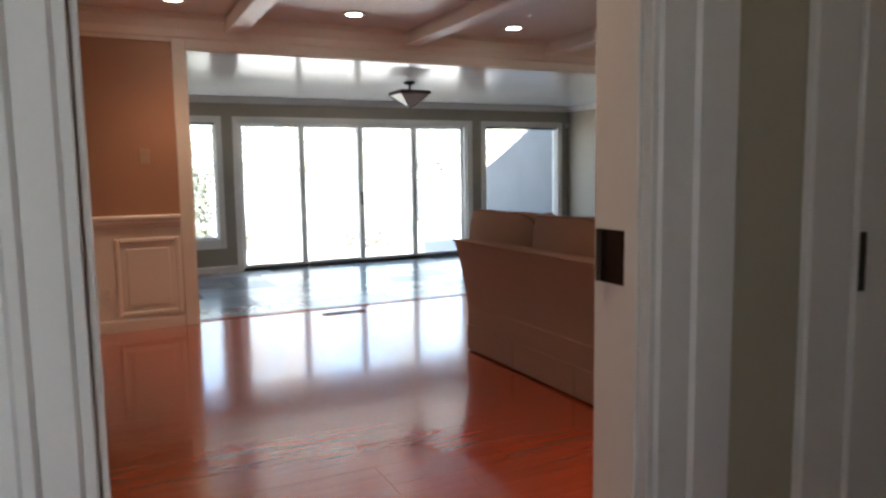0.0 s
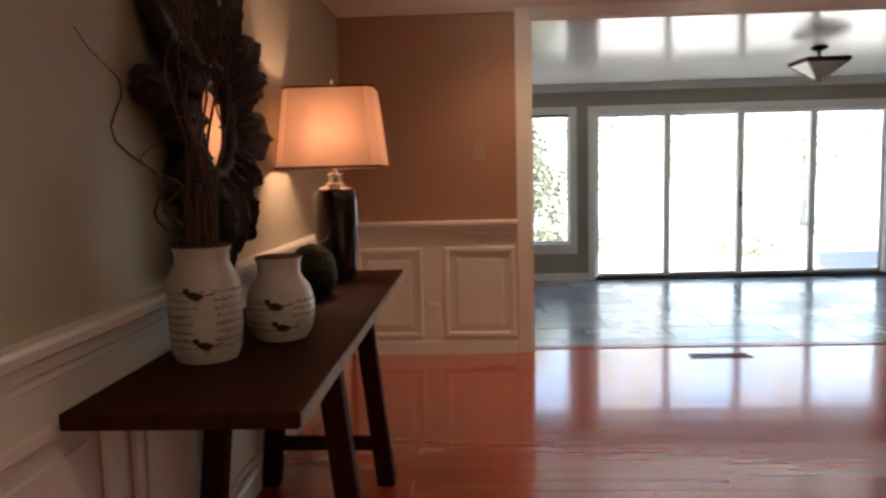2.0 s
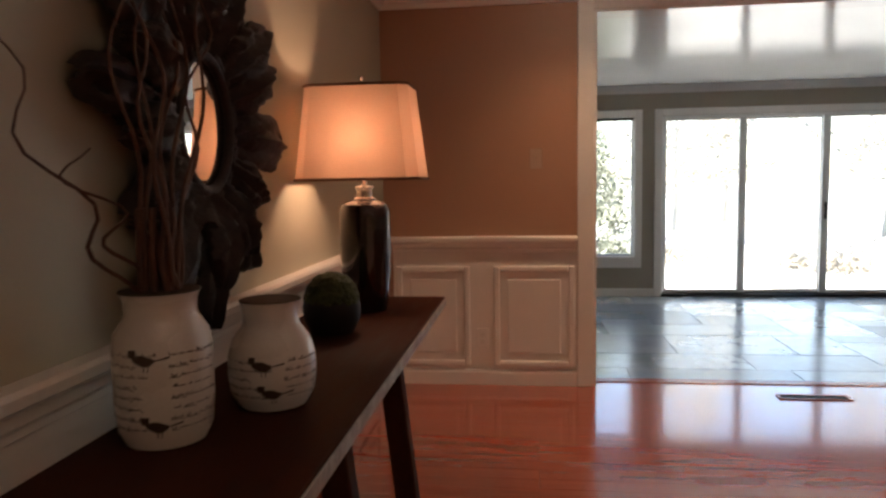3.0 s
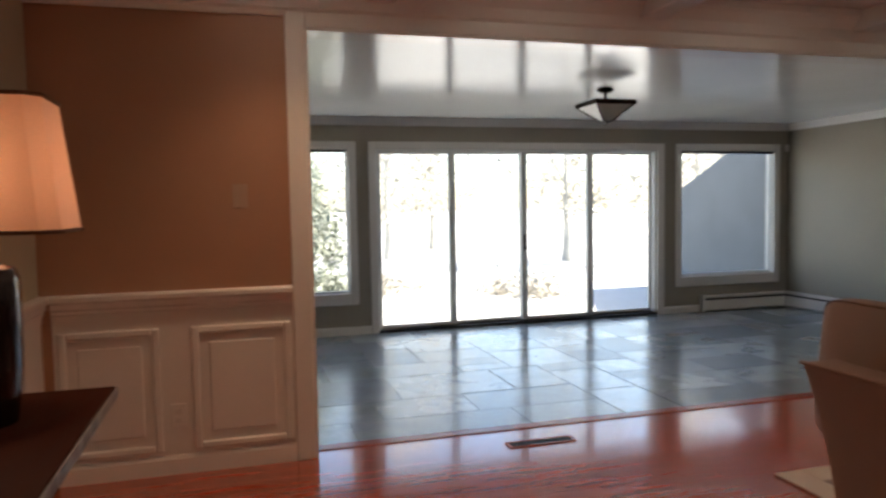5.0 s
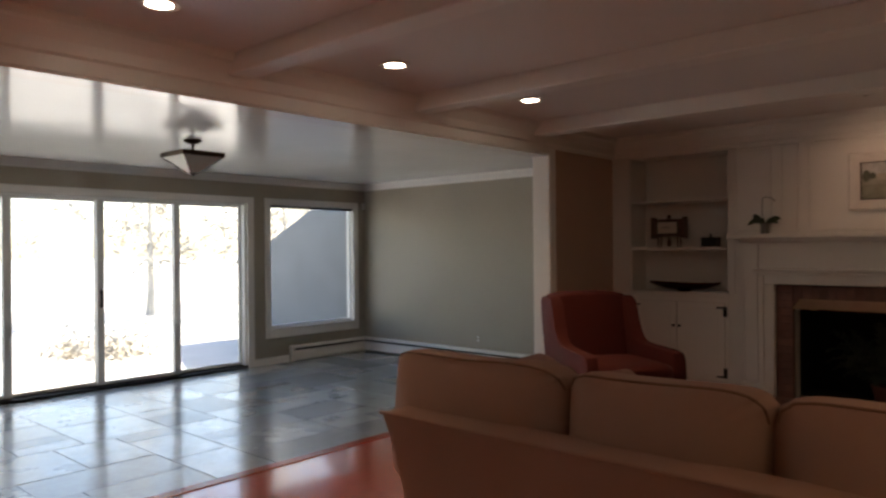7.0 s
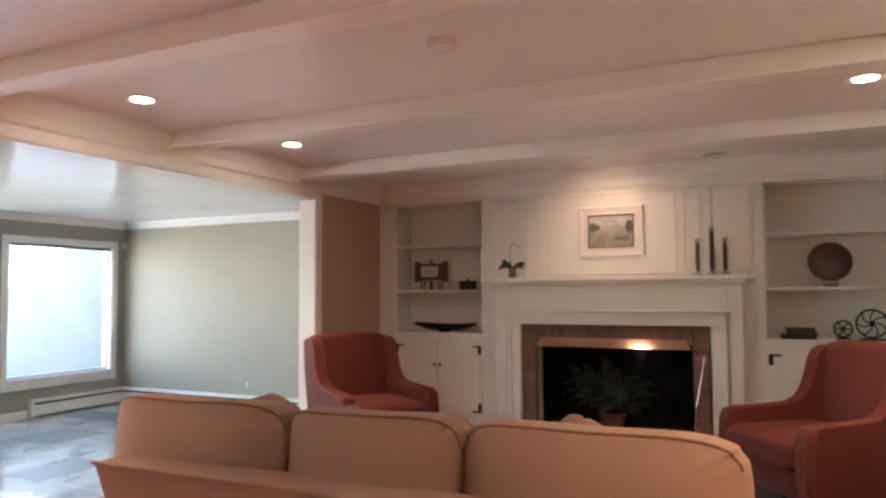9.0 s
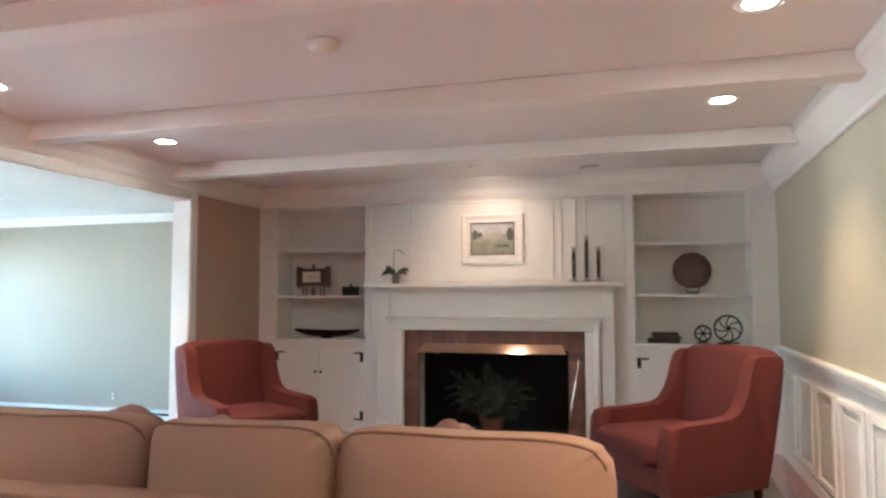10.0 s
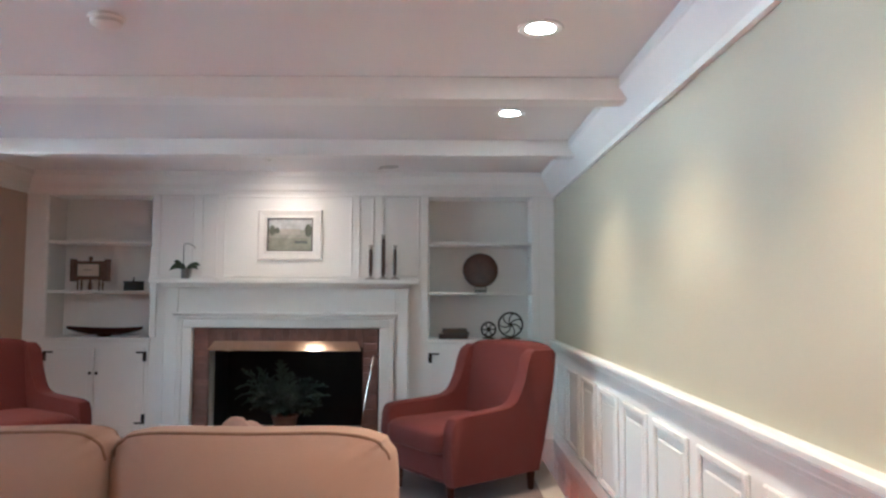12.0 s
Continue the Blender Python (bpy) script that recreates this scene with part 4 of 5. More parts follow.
def wall_plate(name, m, label, cat, outlet, paint):
    ob = thing(name, m, label, cat)
    part("plate", boxes((-0.036, 0.036, 0, 0.006, -0.058, 0.058), bevel=0.003), paint, ob)
    if outlet:
        for z in (-0.022, 0.022):
            part("socket", boxes((-0.015, 0.015, 0.006, 0.009, z - 0.013, z + 0.013), bevel=0.002), WHITEPL, ob)
    else:
        part("toggle", boxes((-0.005, 0.005, 0.006, 0.018, -0.010, 0.012), bevel=0.002), PLATE, ob)


wall_plate("light_switch", pose(0.59, YN - 0.0005, 1.335, 0, 0, 180), "almond toggle light switch on the tan wall", "light switch", False, PLATE)
wall_plate("wall_outlet", pose(0.272, YN - 0.0065, 0.285, 0, 0, 180), "white outlet between the wainscot panels", "outlet", True, TRIM)
wall_plate("wall_outlet", pose(SXR - 0.0005, 6.75, 0.17, 0, 0, 90), "pale grey outlet on the sunroom wall", "outlet", True, SUNWALL)

wall_plate("wall_outlet", pose(6.86, YS + 0.0065, 0.42), "white outlet in the wainscot near the corner", "outlet", True, TRIM)

vent = thing("floor_vent", pose(2.09, 4.447, 0), "long dark metal floor register", "floor vent")
part("frame", boxes((-0.19, 0.19, -0.045, -0.03, 0.001, 0.007), (-0.19, 0.19, 0.03, 0.045, 0.001, 0.007), (-0.19, -0.172, -0.03, 0.03, 0.001, 0.007), (0.172, 0.19, -0.03, 0.03, 0.001, 0.007), bevel=0.002), NOSING, vent, "wood-toned frame")
# black sheet stands for the shade in the duct below
part("backing", boxes((-0.172, 0.172, -0.03, 0.03, 0.0005, 0.002)), SOOT_SHADE, vent)
for i in range(4):
    part("slat", boxes((-0.172, 0.172, -0.024 + i * 0.0145, -0.019 + i * 0.0145, 0.002, 0.006)), DARKMETAL, vent)

# ---- rug ----
RUG = mat("mauve_grey_rug", (0.22, 0.16, 0.15), 0.95, scale=3, vary=0.12, fine=220, bump=0.5)
BIND = mat("cream_rug_border", (0.52, 0.46, 0.40), 0.95, scale=6, vary=0.1, fine=220, bump=0.5)
rug = thing("area_rug", pose(0, 0, 0), "mauve-grey area rug with a cream border", "rug")
part("field", boxes((3.06, 6.42, 0.12, 3.54, 0.001, 0.012), bevel=0.003), RUG, rug)
part("border", boxes((2.92, 3.06, -0.02, 3.68, 0.001, 0.0125), (6.42, 6.56, -0.02, 3.68, 0.001, 0.0125), (3.06, 6.42, -0.02, 0.12, 0.001, 0.0125), (3.06, 6.42, 3.54, 3.68, 0.001, 0.0125), bevel=0.003), BIND, rug, "cream border")

# ---- sofa pillows ----
PINK = mat("dusty_rose_fabric", (0.30, 0.185, 0.15), 0.9, scale=14, vary=0.25, fine=260, bump=0.3)
for px, py, pz, rz, tilt, lab in ((2.86, 2.60, 0.735, 8, 24, "dusty rose throw pillow against the back cushions"), (2.85, 1.39, 0.73, -12, 26, "dusty rose throw pillow slumped on the sofa"), (2.90, 2.30, 0.71, -5, 28, "small dusty rose throw pillow on the sofa")):
    bm = bmesh.new()
    puff(bm, 0, 0, 0, 0.12, 0.42, 0.42, 0.48, n=56, wob=0.014, seed=py)
    for v in bm.verts:
        k = (abs(v.co.y) / 0.22) ** 2 * (abs(v.co.z) / 0.22) ** 2
        v.co.y *= 1 + 0.10 * k
        v.co.z *= 1 + 0.14 * k
        fold = 0.012 * abs(noise.noise(v.co * 9 + Vector((py, 0, 0)))) + 0.016 * noise.noise(v.co * 5)
        v.co += v.co.normalized() * (0.012 - fold * 2)
    ob = single("throw_pillow", bm, PINK, lab, "pillow", "throw pillows on the sofa", smooth=True)
    ob.matrix_basis = pose(px, py, pz - 0.07, 0, tilt, rz) @ pose(0, 0, 0, 28, 0, 0)


# ---- mantel and shelves ----
MZ, S2, S3 = 1.422, NZ0 + 0.425, NZ0
GOLDFR = mat("cream_picture_frame", (0.74, 0.70, 0.66), 0.4, scale=20, vary=0.06, bump=0.03)
LINER = mat("dark_frame_liner", (0.06, 0.045, 0.03), 0.5)
pic = thing("framed_picture", pose(XE, 2.17, 1.832), "landscape print in a wide cream frame", "picture")
bm = bmesh.new()
prof = [(0.0, -0.002), (0.0, -0.026), (0.006, -0.034), (0.016, -0.036), (0.03, -0.032), (0.058, -0.026), (0.074, -0.028), (0.084, -0.024), (0.084, -0.004)]
loops = [[bm.verts.new((dx, sy * (0.293 - k), sz * (0.231 - k * 0.96))) for k, dx in prof] for sy, sz in ((1, 1), (-1, 1), (-1, -1), (1, -1))]
for i in range(4):
    p, q = loops[i], loops[(i + 1) % 4]
    for k in range(len(prof)):
        bm.faces.new((p[k], p[(k + 1) % len(prof)], q[(k + 1) % len(prof)], q[k]))
part("frame", bm, GOLDFR, pic)
part("liner", boxes((-0.028, -0.006, -0.205, 0.205, 0.143, 0.15), (-0.028, -0.006, -0.205, 0.205, -0.15, -0.143), (-0.028, -0.006, -0.205, -0.198, -0.143, 0.143), (-0.028, -0.006, 0.198, 0.205, -0.143, 0.143)), LINER, pic, "dark inner liner")
for nm, z0, z1, col in (("sky", 0.045, 0.143, (0.50, 0.50, 0.50)), ("meadow", -0.143, -0.03, (0.27, 0.27, 0.21)), ("far_field", -0.03, 0.045, (0.34, 0.33, 0.27))):
    part(nm, boxes((-0.012, -0.006, -0.198, 0.198, z0, z1)), mat("print_" + nm, col, 0.6, scale=16, vary=0.25, fine=60, bump=0), pic)
part("painted_house", boxes((-0.013, -0.012, -0.09, 0.09, 0.0, 0.055)), mat("print_house", (0.42, 0.38, 0.33), 0.6, scale=20, vary=0.2, bump=0), pic)
for yy, w, h in ((0.165, 0.05, 0.085), (0.12, 0.04, 0.05), (-0.165, 0.06, 0.11)):
    bm = bmesh.new()
    bmesh.ops.create_uvsphere(bm, u_segments=14, v_segments=8, radius=1)
    for v in bm.verts:
        v.co = Vector((v.co.x * 0.001 - 0.0125, yy + v.co.y * w * 0.55, 0.04 + v.co.z * h * 0.55))
    part("painted_tree", bm, mat("print_tree", (0.10, 0.11, 0.08), 0.6, scale=40, vary=0.4, bump=0), pic)
part("painted_pond", boxes((-0.0135, -0.012, -0.16, -0.04, -0.08, -0.055)), mat("print_pond", (0.12, 0.13, 0.12), 0.5, scale=20, vary=0.2, bump=0), pic)

SILVER = mat("tarnished_silver", (0.42, 0.38, 0.34), 0.3, 0.9, scale=20, vary=0.2)
STICK = mat("dark_turned_wood", (0.055, 0.026, 0.018), 0.4, scale=20, vary=0.3)
for cy, h in ((1.42, 0.31), (1.308, 0.405), (1.205, 0.31)):
    c = thing("candlestick", pose(7.055, cy, MZ), ("tall" if h > 0.35 else "short") + " dark candlestick with silver foot and cup", "candlestick", "candlesticks on the mantel")
    part("foot", lathe(bmesh.new(), [(0.054, 0), (0.056, 0.006), (0.034, 0.018), (0.014, 0.028), (0.010, 0.035)], n=28), SILVER, c, smooth=True)
    part("stem", lathe(bmesh.new(), [(0.013, 0.035), (0.017, 0.06), (0.018, h * 0.5), (0.017, h - 0.06), (0.013, h - 0.035)], n=18), STICK, c, smooth=True)
    part("cup", lathe(bmesh.new(), [(0.013, h - 0.035), (0.020, h - 0.028), (0.014, h - 0.018), (0.016, h - 0.01), (0.026, h - 0.003), (0.026, h), (0.012, h)], n=20), SILVER, c, smooth=True)

GREEN = mat("dark_green_leaf", (0.030, 0.045, 0.020), 0.4, scale=12, vary=0.3, bump=0.05)
POTGLASS = mat("grey_glass_pot", (0.16, 0.15, 0.14), 0.15, scale=10, vary=0.2)
orch = thing("potted_orchid", pose(7.06, 3.09, MZ), "small orchid in a grey pot on the mantel", "orchid")
part("pot", lathe(bmesh.new(), [(0.028, 0), (0.034, 0.003), (0.036, 0.09), (0.032, 0.09), (0.03, 0.07)], n=24), POTGLASS, orch, smooth=True)


def blade(length, width, a, rise, droop, n=8):
    bm = bmesh.new()
    l, r = [], []
    for i in range(n + 1):
        t = i / n
        d, z = length * t, rise * t - droop * t * t
        w = width * math.sin(math.pi * min(1, 0.12 + 0.88 * t)) ** 0.7
        p = Vector((d * math.cos(a), d * math.sin(a), z))
        s = Vector((-math.sin(a) * 0.6, math.cos(a) * 0.3, 0.75)) * w
        l.append((bm.verts.new(p + s + Vector((0, 0, 0.3 * w))), bm.verts.new(p + s + Vector((0, 0, 0.3 * w - 0.002)))))
        r.append((bm.verts.new(p - s + Vector((0, 0, 0.3 * w))), bm.verts.new(p - s + Vector((0, 0, 0.3 * w - 0.002)))))
    for i in range(n):
        for k in (0, 1):
            bm.faces.new((l[i][k], l[i + 1][k], r[i + 1][k], r[i][k]))
        bm.faces.new((l[i][0], l[i][1], l[i + 1][1], l[i + 1][0]))
        bm.faces.new((r[i][0], r[i][1], r[i + 1][1], r[i + 1][0]))
    return bm


for a, ln, rise, droop in ((1.5, 0.15, 0.14, 0.14), (1.9, 0.10, 0.14, 0.06), (-1.5, 0.13, 0.12, 0.07), (-1.1, 0.11, 0.13, 0.12), (2.9, 0.09, 0.10, 0.08)):
    part("leaf", blade(ln, 0.032, a, rise, droop), GREEN, orch, smooth=True).location = (0, 0, 0.075)
part("stem", tube(bmesh.new(), [(0, 0.02, 0.07 + 0.23 * t) for t in [i / 8 for i in range(9)]] + [(0, 0.0, 0.32), (0, -0.035, 0.318), (0, -0.075, 0.29)], 0.003, 6), GREEN, orch, smooth=True)
part("bud", lathe(bmesh.new(), [(0.002, 0), (0.009, 0.008), (0.006, 0.02), (0.001, 0.024)], n=10), mat("pale_bud", (0.55, 0.48, 0.44), 0.5), orch, "pale flower bud").matrix_basis = pose(0, -0.078, 0.27)

CLKW = mat("worn_brown_clock_wood", (0.11, 0.06, 0.04), 0.5, scale=20, vary=0.4, bump=0.1)
DIAL = mat("ivory_dial", (0.66, 0.60, 0.52), 0.4)
clock = thing("shelf_clock", pose(7.30, 4.065, S2), "brown wooden shelf clock on legs with ivory dial", "clock")
part("case", boxes((-0.04, 0.05, -0.15, 0.15, 0.10, 0.275), bevel=0.008), CLKW, clock)
for s in (-1, 1):
    part("post", boxes((-0.05, 0.055, s * 0.15, s * 0.17, 0.085, 0.295), bevel=0.005), CLKW, clock)
    for x in (-0.03, 0.04):
        part("leg", lathe(bmesh.new(), [(0.007, 0), (0.009, 0.05), (0.007, 0.1)], n=10), CLKW, clock).location = (x, s * 0.10, 0)
part("dial", boxes((-0.046, -0.0405, -0.10, 0.10, 0.135, 0.245), bevel=0.002), DIAL, clock, "rectangular ivory dial")
part("bezel", boxes((-0.05, -0.041, -0.115, 0.115, 0.245, 0.258), (-0.05, -0.041, -0.115, 0.115, 0.122, 0.135), (-0.05, -0.041, -0.115, -0.10, 0.135, 0.245), (-0.05, -0.041, 0.10, 0.115, 0.135, 0.245), bevel=0.002), LINER, clock)
part("hand", boxes((-0.049, -0.0465, -0.002, 0.05, 0.19, 0.195)), LINER, clock).matrix_basis = pose(0, 0, 0)
part("hand", boxes((-0.049, -0.0465, -0.035, 0.002, 0.186, 0.191)), LINER, clock)
part("pendulum", lathe(bmesh.new(), [(0.004, 0.005), (0.02, 0.012), (0.02, 0.05), (0.008, 0.1)], n=14), CLKW, clock)
part("finial", lathe(bmesh.new(), [(0.008, 0.275), (0.018, 0.285), (0.02, 0.305), (0.008, 0.318)], n=16), CLKW, clock, smooth=True)

bx = thing("lidded_box", pose(7.30, 3.655, S2), "small black box with a bird-shaped finial", "box")
part("body", boxes((-0.05, 0.05, -0.075, 0.075, 0, 0.075), bevel=0.004), BLACKPOT, bx)
part("lid", boxes((-0.054, 0.054, -0.08, 0.08, 0.075, 0.09), bevel=0.004), BLACKPOT, bx)
part("finial", lathe(bmesh.new(), [(0.010, 0.09), (0.014, 0.10), (0.006, 0.112), (0.009, 0.122), (0.002, 0.13)], n=14), BLACKPOT, bx, smooth=True)

boat = thing("dough_bowl", pose(7.30, 3.915, S3), "long dark wooden boat-shaped bowl", "bowl")
bm = bmesh.new()
nu, nv = 24, 10
for off, flip in ((0.0, 0), (0.010, 1)):
    vs = {}
    for i in range(nu + 1):
        s = 2 * i / nu - 1
        for j in range(nv + 1):
            q = 2 * j / nv - 1
            w = 0.09 * (1 - abs(s) ** 2.4) ** 0.8 + 0.003
            keel, rim = 0.014 + 0.058 * abs(s) ** 2.6, 0.078 + 0.016 * s * s
            z = keel + off + (rim - keel - off) * abs(q) ** 1.8
            vs[i, j] = bm.verts.new((q * (w - off * 0.3), s * (0.355 - off * 0.4), z))
    for i in range(nu):
        for j in range(nv):
            bm.faces.new([vs[a, b] for a, b in ((i, j), (i + 1, j), (i + 1, j + 1), (i, j + 1))])
part("bowl", bm, DARKWOOD, boat, smooth=True)
part("foot", lathe(bmesh.new(), [(0.06, 0), (0.055, 0.018)], n=28), DARKWOOD, boat)

plate = thing("display_plate", pose(7.30, 0.42, S2), "round dark brown wooden plate on a clear stand", "plate")
ROSEW = mat("reddish_brown_wood_plate", (0.075, 0.032, 0.020), 0.35, scale=10, vary=0.4, fine=50, bump=0.05)
part("disc", lathe(bmesh.new(), [(0.02, 0.018), (0.11, 0.014), (0.15, 0.004), (0.163, 0.006), (0.165, 0.012), (0.155, 0.020), (0.11, 0.026), (0.02, 0.028)], n=56), ROSEW, plate, smooth=True).matrix_basis = pose(0.0, 0, 0.205, 0, -78, 0)
ACR = mat("clear_acrylic", (0.6, 0.6, 0.58), 0.1, Transmission_Weight=0.6)
part("stand", boxes((-0.05, 0.06, -0.055, -0.045, 0, 0.05), (-0.05, 0.06, 0.045, 0.055, 0, 0.05), (-0.05, -0.04, -0.045, 0.045, 0, 0.03), bevel=0.003), ACR, plate, "clear plate stand")

for z, w, h, col, off in ((0, 0.27, 0.038, (0.035, 0.022, 0.018), 0.0), (0.038, 0.235, 0.022, (0.05, 0.04, 0.035), 0.02), (0.06, 0.22, 0.03, (0.06, 0.04, 0.03), 0.01)):
    bk = thing("book", pose(7.27 + off * 0.3, 0.67 - off, S3 + z, 0, 0, off * 300), "dark covered book lying in a stack", "book", "stacked books")
    part("cover", boxes((-0.09, 0.09, -w / 2, w / 2, 0, 0.004), (-0.09, 0.09, -w / 2, w / 2, h - 0.004, h), (-0.09, -0.086, -w / 2, w / 2, 0.004, h - 0.004), bevel=0.001), mat("book_cloth", col, 0.7, fine=200, bump=0.1), bk)
    part("page_block", boxes((-0.084, 0.084, -w / 2 + 0.005, w / 2 - 0.005, 0.0045, h - 0.0045)), mat("book_pages", (0.58, 0.52, 0.44), 0.9, scale=3, vary=0.15, fine=300, stretch=(1, 1, 40)), bk, "cream page edges")

for cy, r, spokes, curve in ((0.345, 0.073, 6, 0.0), (0.142, 0.118, 7, 0.9)):
    wh = thing("wheel_sculpture", pose(7.26, cy, S3), ("small" if r < 0.1 else "large") + " black cast-iron wheel ornament on a base", "ornament", "iron wheel ornaments")
    part("base", boxes((-0.03, 0.03, -r * 0.75, r * 0.75, 0, 0.012), bevel=0.003), DARKMETAL, wh)
    zc = 0.012 + r
    part("rim", tube(bmesh.new(), [(0, (r - 0.008) * math.cos(2 * math.pi * i / 36), zc + (r - 0.008) * math.sin(2 * math.pi * i / 36)) for i in range(37)], 0.0085, 8), DARKMETAL, wh, smooth=True)
    part("hub", lathe(bmesh.new(), [(0.016, -0.012), (0.02, -0.008), (0.02, 0.008), (0.016, 0.012)], n=18), DARKMETAL, wh).matrix_basis = pose(0, 0, zc, 0, 90, 0)
    for k in range(spokes):
        a = 2 * math.pi * k / spokes
        pts = [(0, t * (r - 0.01) * math.cos(a + curve * t), zc + t * (r - 0.01) * math.sin(a + curve * t)) for t in (0.15, 0.35, 0.55, 0.75, 0.97)]
        part("spoke", tube(bmesh.new(), pts, 0.006, 6), DARKMETAL, wh, smooth=True)

# ---- in and by the fireplace ----
FERN = mat("dusty_green_fern", (0.045, 0.06, 0.042), 0.7, scale=12, vary=0.4)
fern = thing("potted_fern", pose(7.30, 2.22, 0.012), "leafy green fern in a clay pot inside the firebox", "fern")
part("pot", lathe(bmesh.new(), [(0.08, 0), (0.09, 0.005), (0.115, 0.14), (0.125, 0.145), (0.125, 0.165), (0.105, 0.165), (0.10, 0.13)], n=32), mat("terracotta", (0.17, 0.075, 0.05), 0.8, scale=12, vary=0.2), fern, smooth=True)
rg = random.Random(5)
for k in range(84):
    a = 2.399963 * k + rg.uniform(-0.2, 0.2)
    ln, rise = (rg.uniform(0.26, 0.46), rg.uniform(0.42, 0.78)) if k % 3 else (rg.uniform(0.20, 0.40), rg.uniform(0.16, 0.36))
    droop = rise * rg.uniform(0.35, 0.85)
    deep = 0.42
    bm = bmesh.new()
    n = 13
    axis = []
    for i in range(n + 1):
        t = i / n
        axis.append(Vector((ln * t * math.cos(a) * deep, ln * t * math.sin(a), rise * t - droop * t * t)))
    tube(bm, axis, 0.0022, 4)
    for i in range(3, n + 1):
        t = i / n
        w = 0.085 * math.sin(math.pi * min(1.0, 0.15 + 0.8 * t)) + 0.012
        fwd = (axis[min(i + 1, n)] - axis[i - 1]).normalized()
        side = fwd.cross(Vector((0, 0, 1))).normalized()
        for q in (-1, 1):
            lean = side * q * 0.8 + fwd * 0.62 + Vector((rg.uniform(-0.25, 0.25), rg.uniform(-0.25, 0.25), rg.uniform(-0.35, 0.25)))
            tip = axis[i] + lean * w
            wide = lean.cross(Vector((-1, rg.uniform(-0.5, 0.5), rg.uniform(-0.5, 0.5)))).normalized() * 0.012
            mid = axis[i] + lean * w * 0.45 + Vector((0, 0, 0.008))
            bm.faces.new([bm.verts.new(c) for c in (axis[i], mid + wide, tip, mid - wide)])
    part("frond", bm, FERN, fern).location = (0, 0, 0.15)
pok = thing("fire_poker", pose(7.05, 1.43, 0.001), "slim brass-handled fire poker leaning on the brick", "poker")
part("rod", tube(bmesh.new(), [(-0.045, 0.07, 0), (-0.02, 0.025, 0.35), (0.002, -0.03, 0.64)], 0.004, 8), BRASS, pok, smooth=True)
part("handle", tube(bmesh.new(), [(0.002, -0.03, 0.64), (0.005, -0.037, 0.68), (0.008, -0.045, 0.74)], [0.007, 0.012, 0.008], 10), BRASS, pok, "brass handle", smooth=True)

# ---- sunroom fittings ----
BROWNMET = mat("bronze_fixture_metal", (0.06, 0.035, 0.02), 0.4, 0.6, scale=20, vary=0.3)
AMBER = mat("frosted_white_glass", (0.72, 0.70, 0.64), 0.3, scale=8, vary=0.1, Transmission_Weight=0.3)
fix = thing("ceiling_lamp", pose(3.70, 6.67, HS), "unlit pyramid glass ceiling lamp with bronze frame", "ceiling lamp")
part("canopy", lathe(bmesh.new(), [(0.07, -0.001), (0.075, -0.01), (0.05, -0.03), (0.02, -0.038)], n=28), BROWNMET, fix, smooth=True)
part("stem", lathe(bmesh.new(), [(0.012, -0.038), (0.012, -0.09), (0.03, -0.095), (0.03, -0.11), (0.012, -0.115), (0.012, -0.14)], n=16), BROWNMET, fix, smooth=True)
H2 = 0.18
for s in (-1, 1):
    part("rail", boxes((-H2 - 0.012, H2 + 0.012, min(s * H2, s * (H2 + 0.012)), max(s * H2, s * (H2 + 0.012)), -0.15, -0.11), bevel=0.002), BROWNMET, fix)
    part("rail", boxes((min(s * H2, s * (H2 + 0.012)), max(s * H2, s * (H2 + 0.012)), -H2, H2, -0.15, -0.11), bevel=0.002), BROWNMET, fix)
    part("cross_bar", boxes((-0.008, 0.008, min(0, s * H2), max(0, s * H2), -0.13, -0.12)), BROWNMET, fix)
for k in range(4):
    bm = bmesh.new()
    v = [bm.verts.new(p) for p in ((-H2 + 0.01, -H2, -0.147), (H2 - 0.01, -H2, -0.147), (0.03, -0.03, -0.285), (-0.03, -0.03, -0.285), (-H2 + 0.01, -H2 + 0.006, -0.147), (H2 - 0.01, -H2 + 0.006, -0.147), (0.03, -0.025, -0.28), (-0.03, -0.025, -0.28))]
    for f in ((0, 1, 2, 3), (7, 6, 5, 4), (0, 4, 5, 1), (1, 5, 6, 2), (2, 6, 7, 3), (3, 7, 4, 0)):
        bm.faces.new([v[i] for i in f])
    part("glass_panel", bm, AMBER, fix, "frosted glass panel").matrix_basis = pose(0, 0, 0, 0, 0, 90 * k)
    part("corner_rib", tube(bmesh.new(), [(H2, -H2, -0.147), (0.032, -0.032, -0.286)], 0.006, 6), BROWNMET, fix).matrix_basis = pose(0, 0, 0, 0, 0, 90 * k)
part("tip", lathe(bmesh.new(), [(0.04, -0.280), (0.045, -0.286), (0.02, -0.294), (0.006, -0.308)], n=16), BROWNMET, fix, smooth=True)

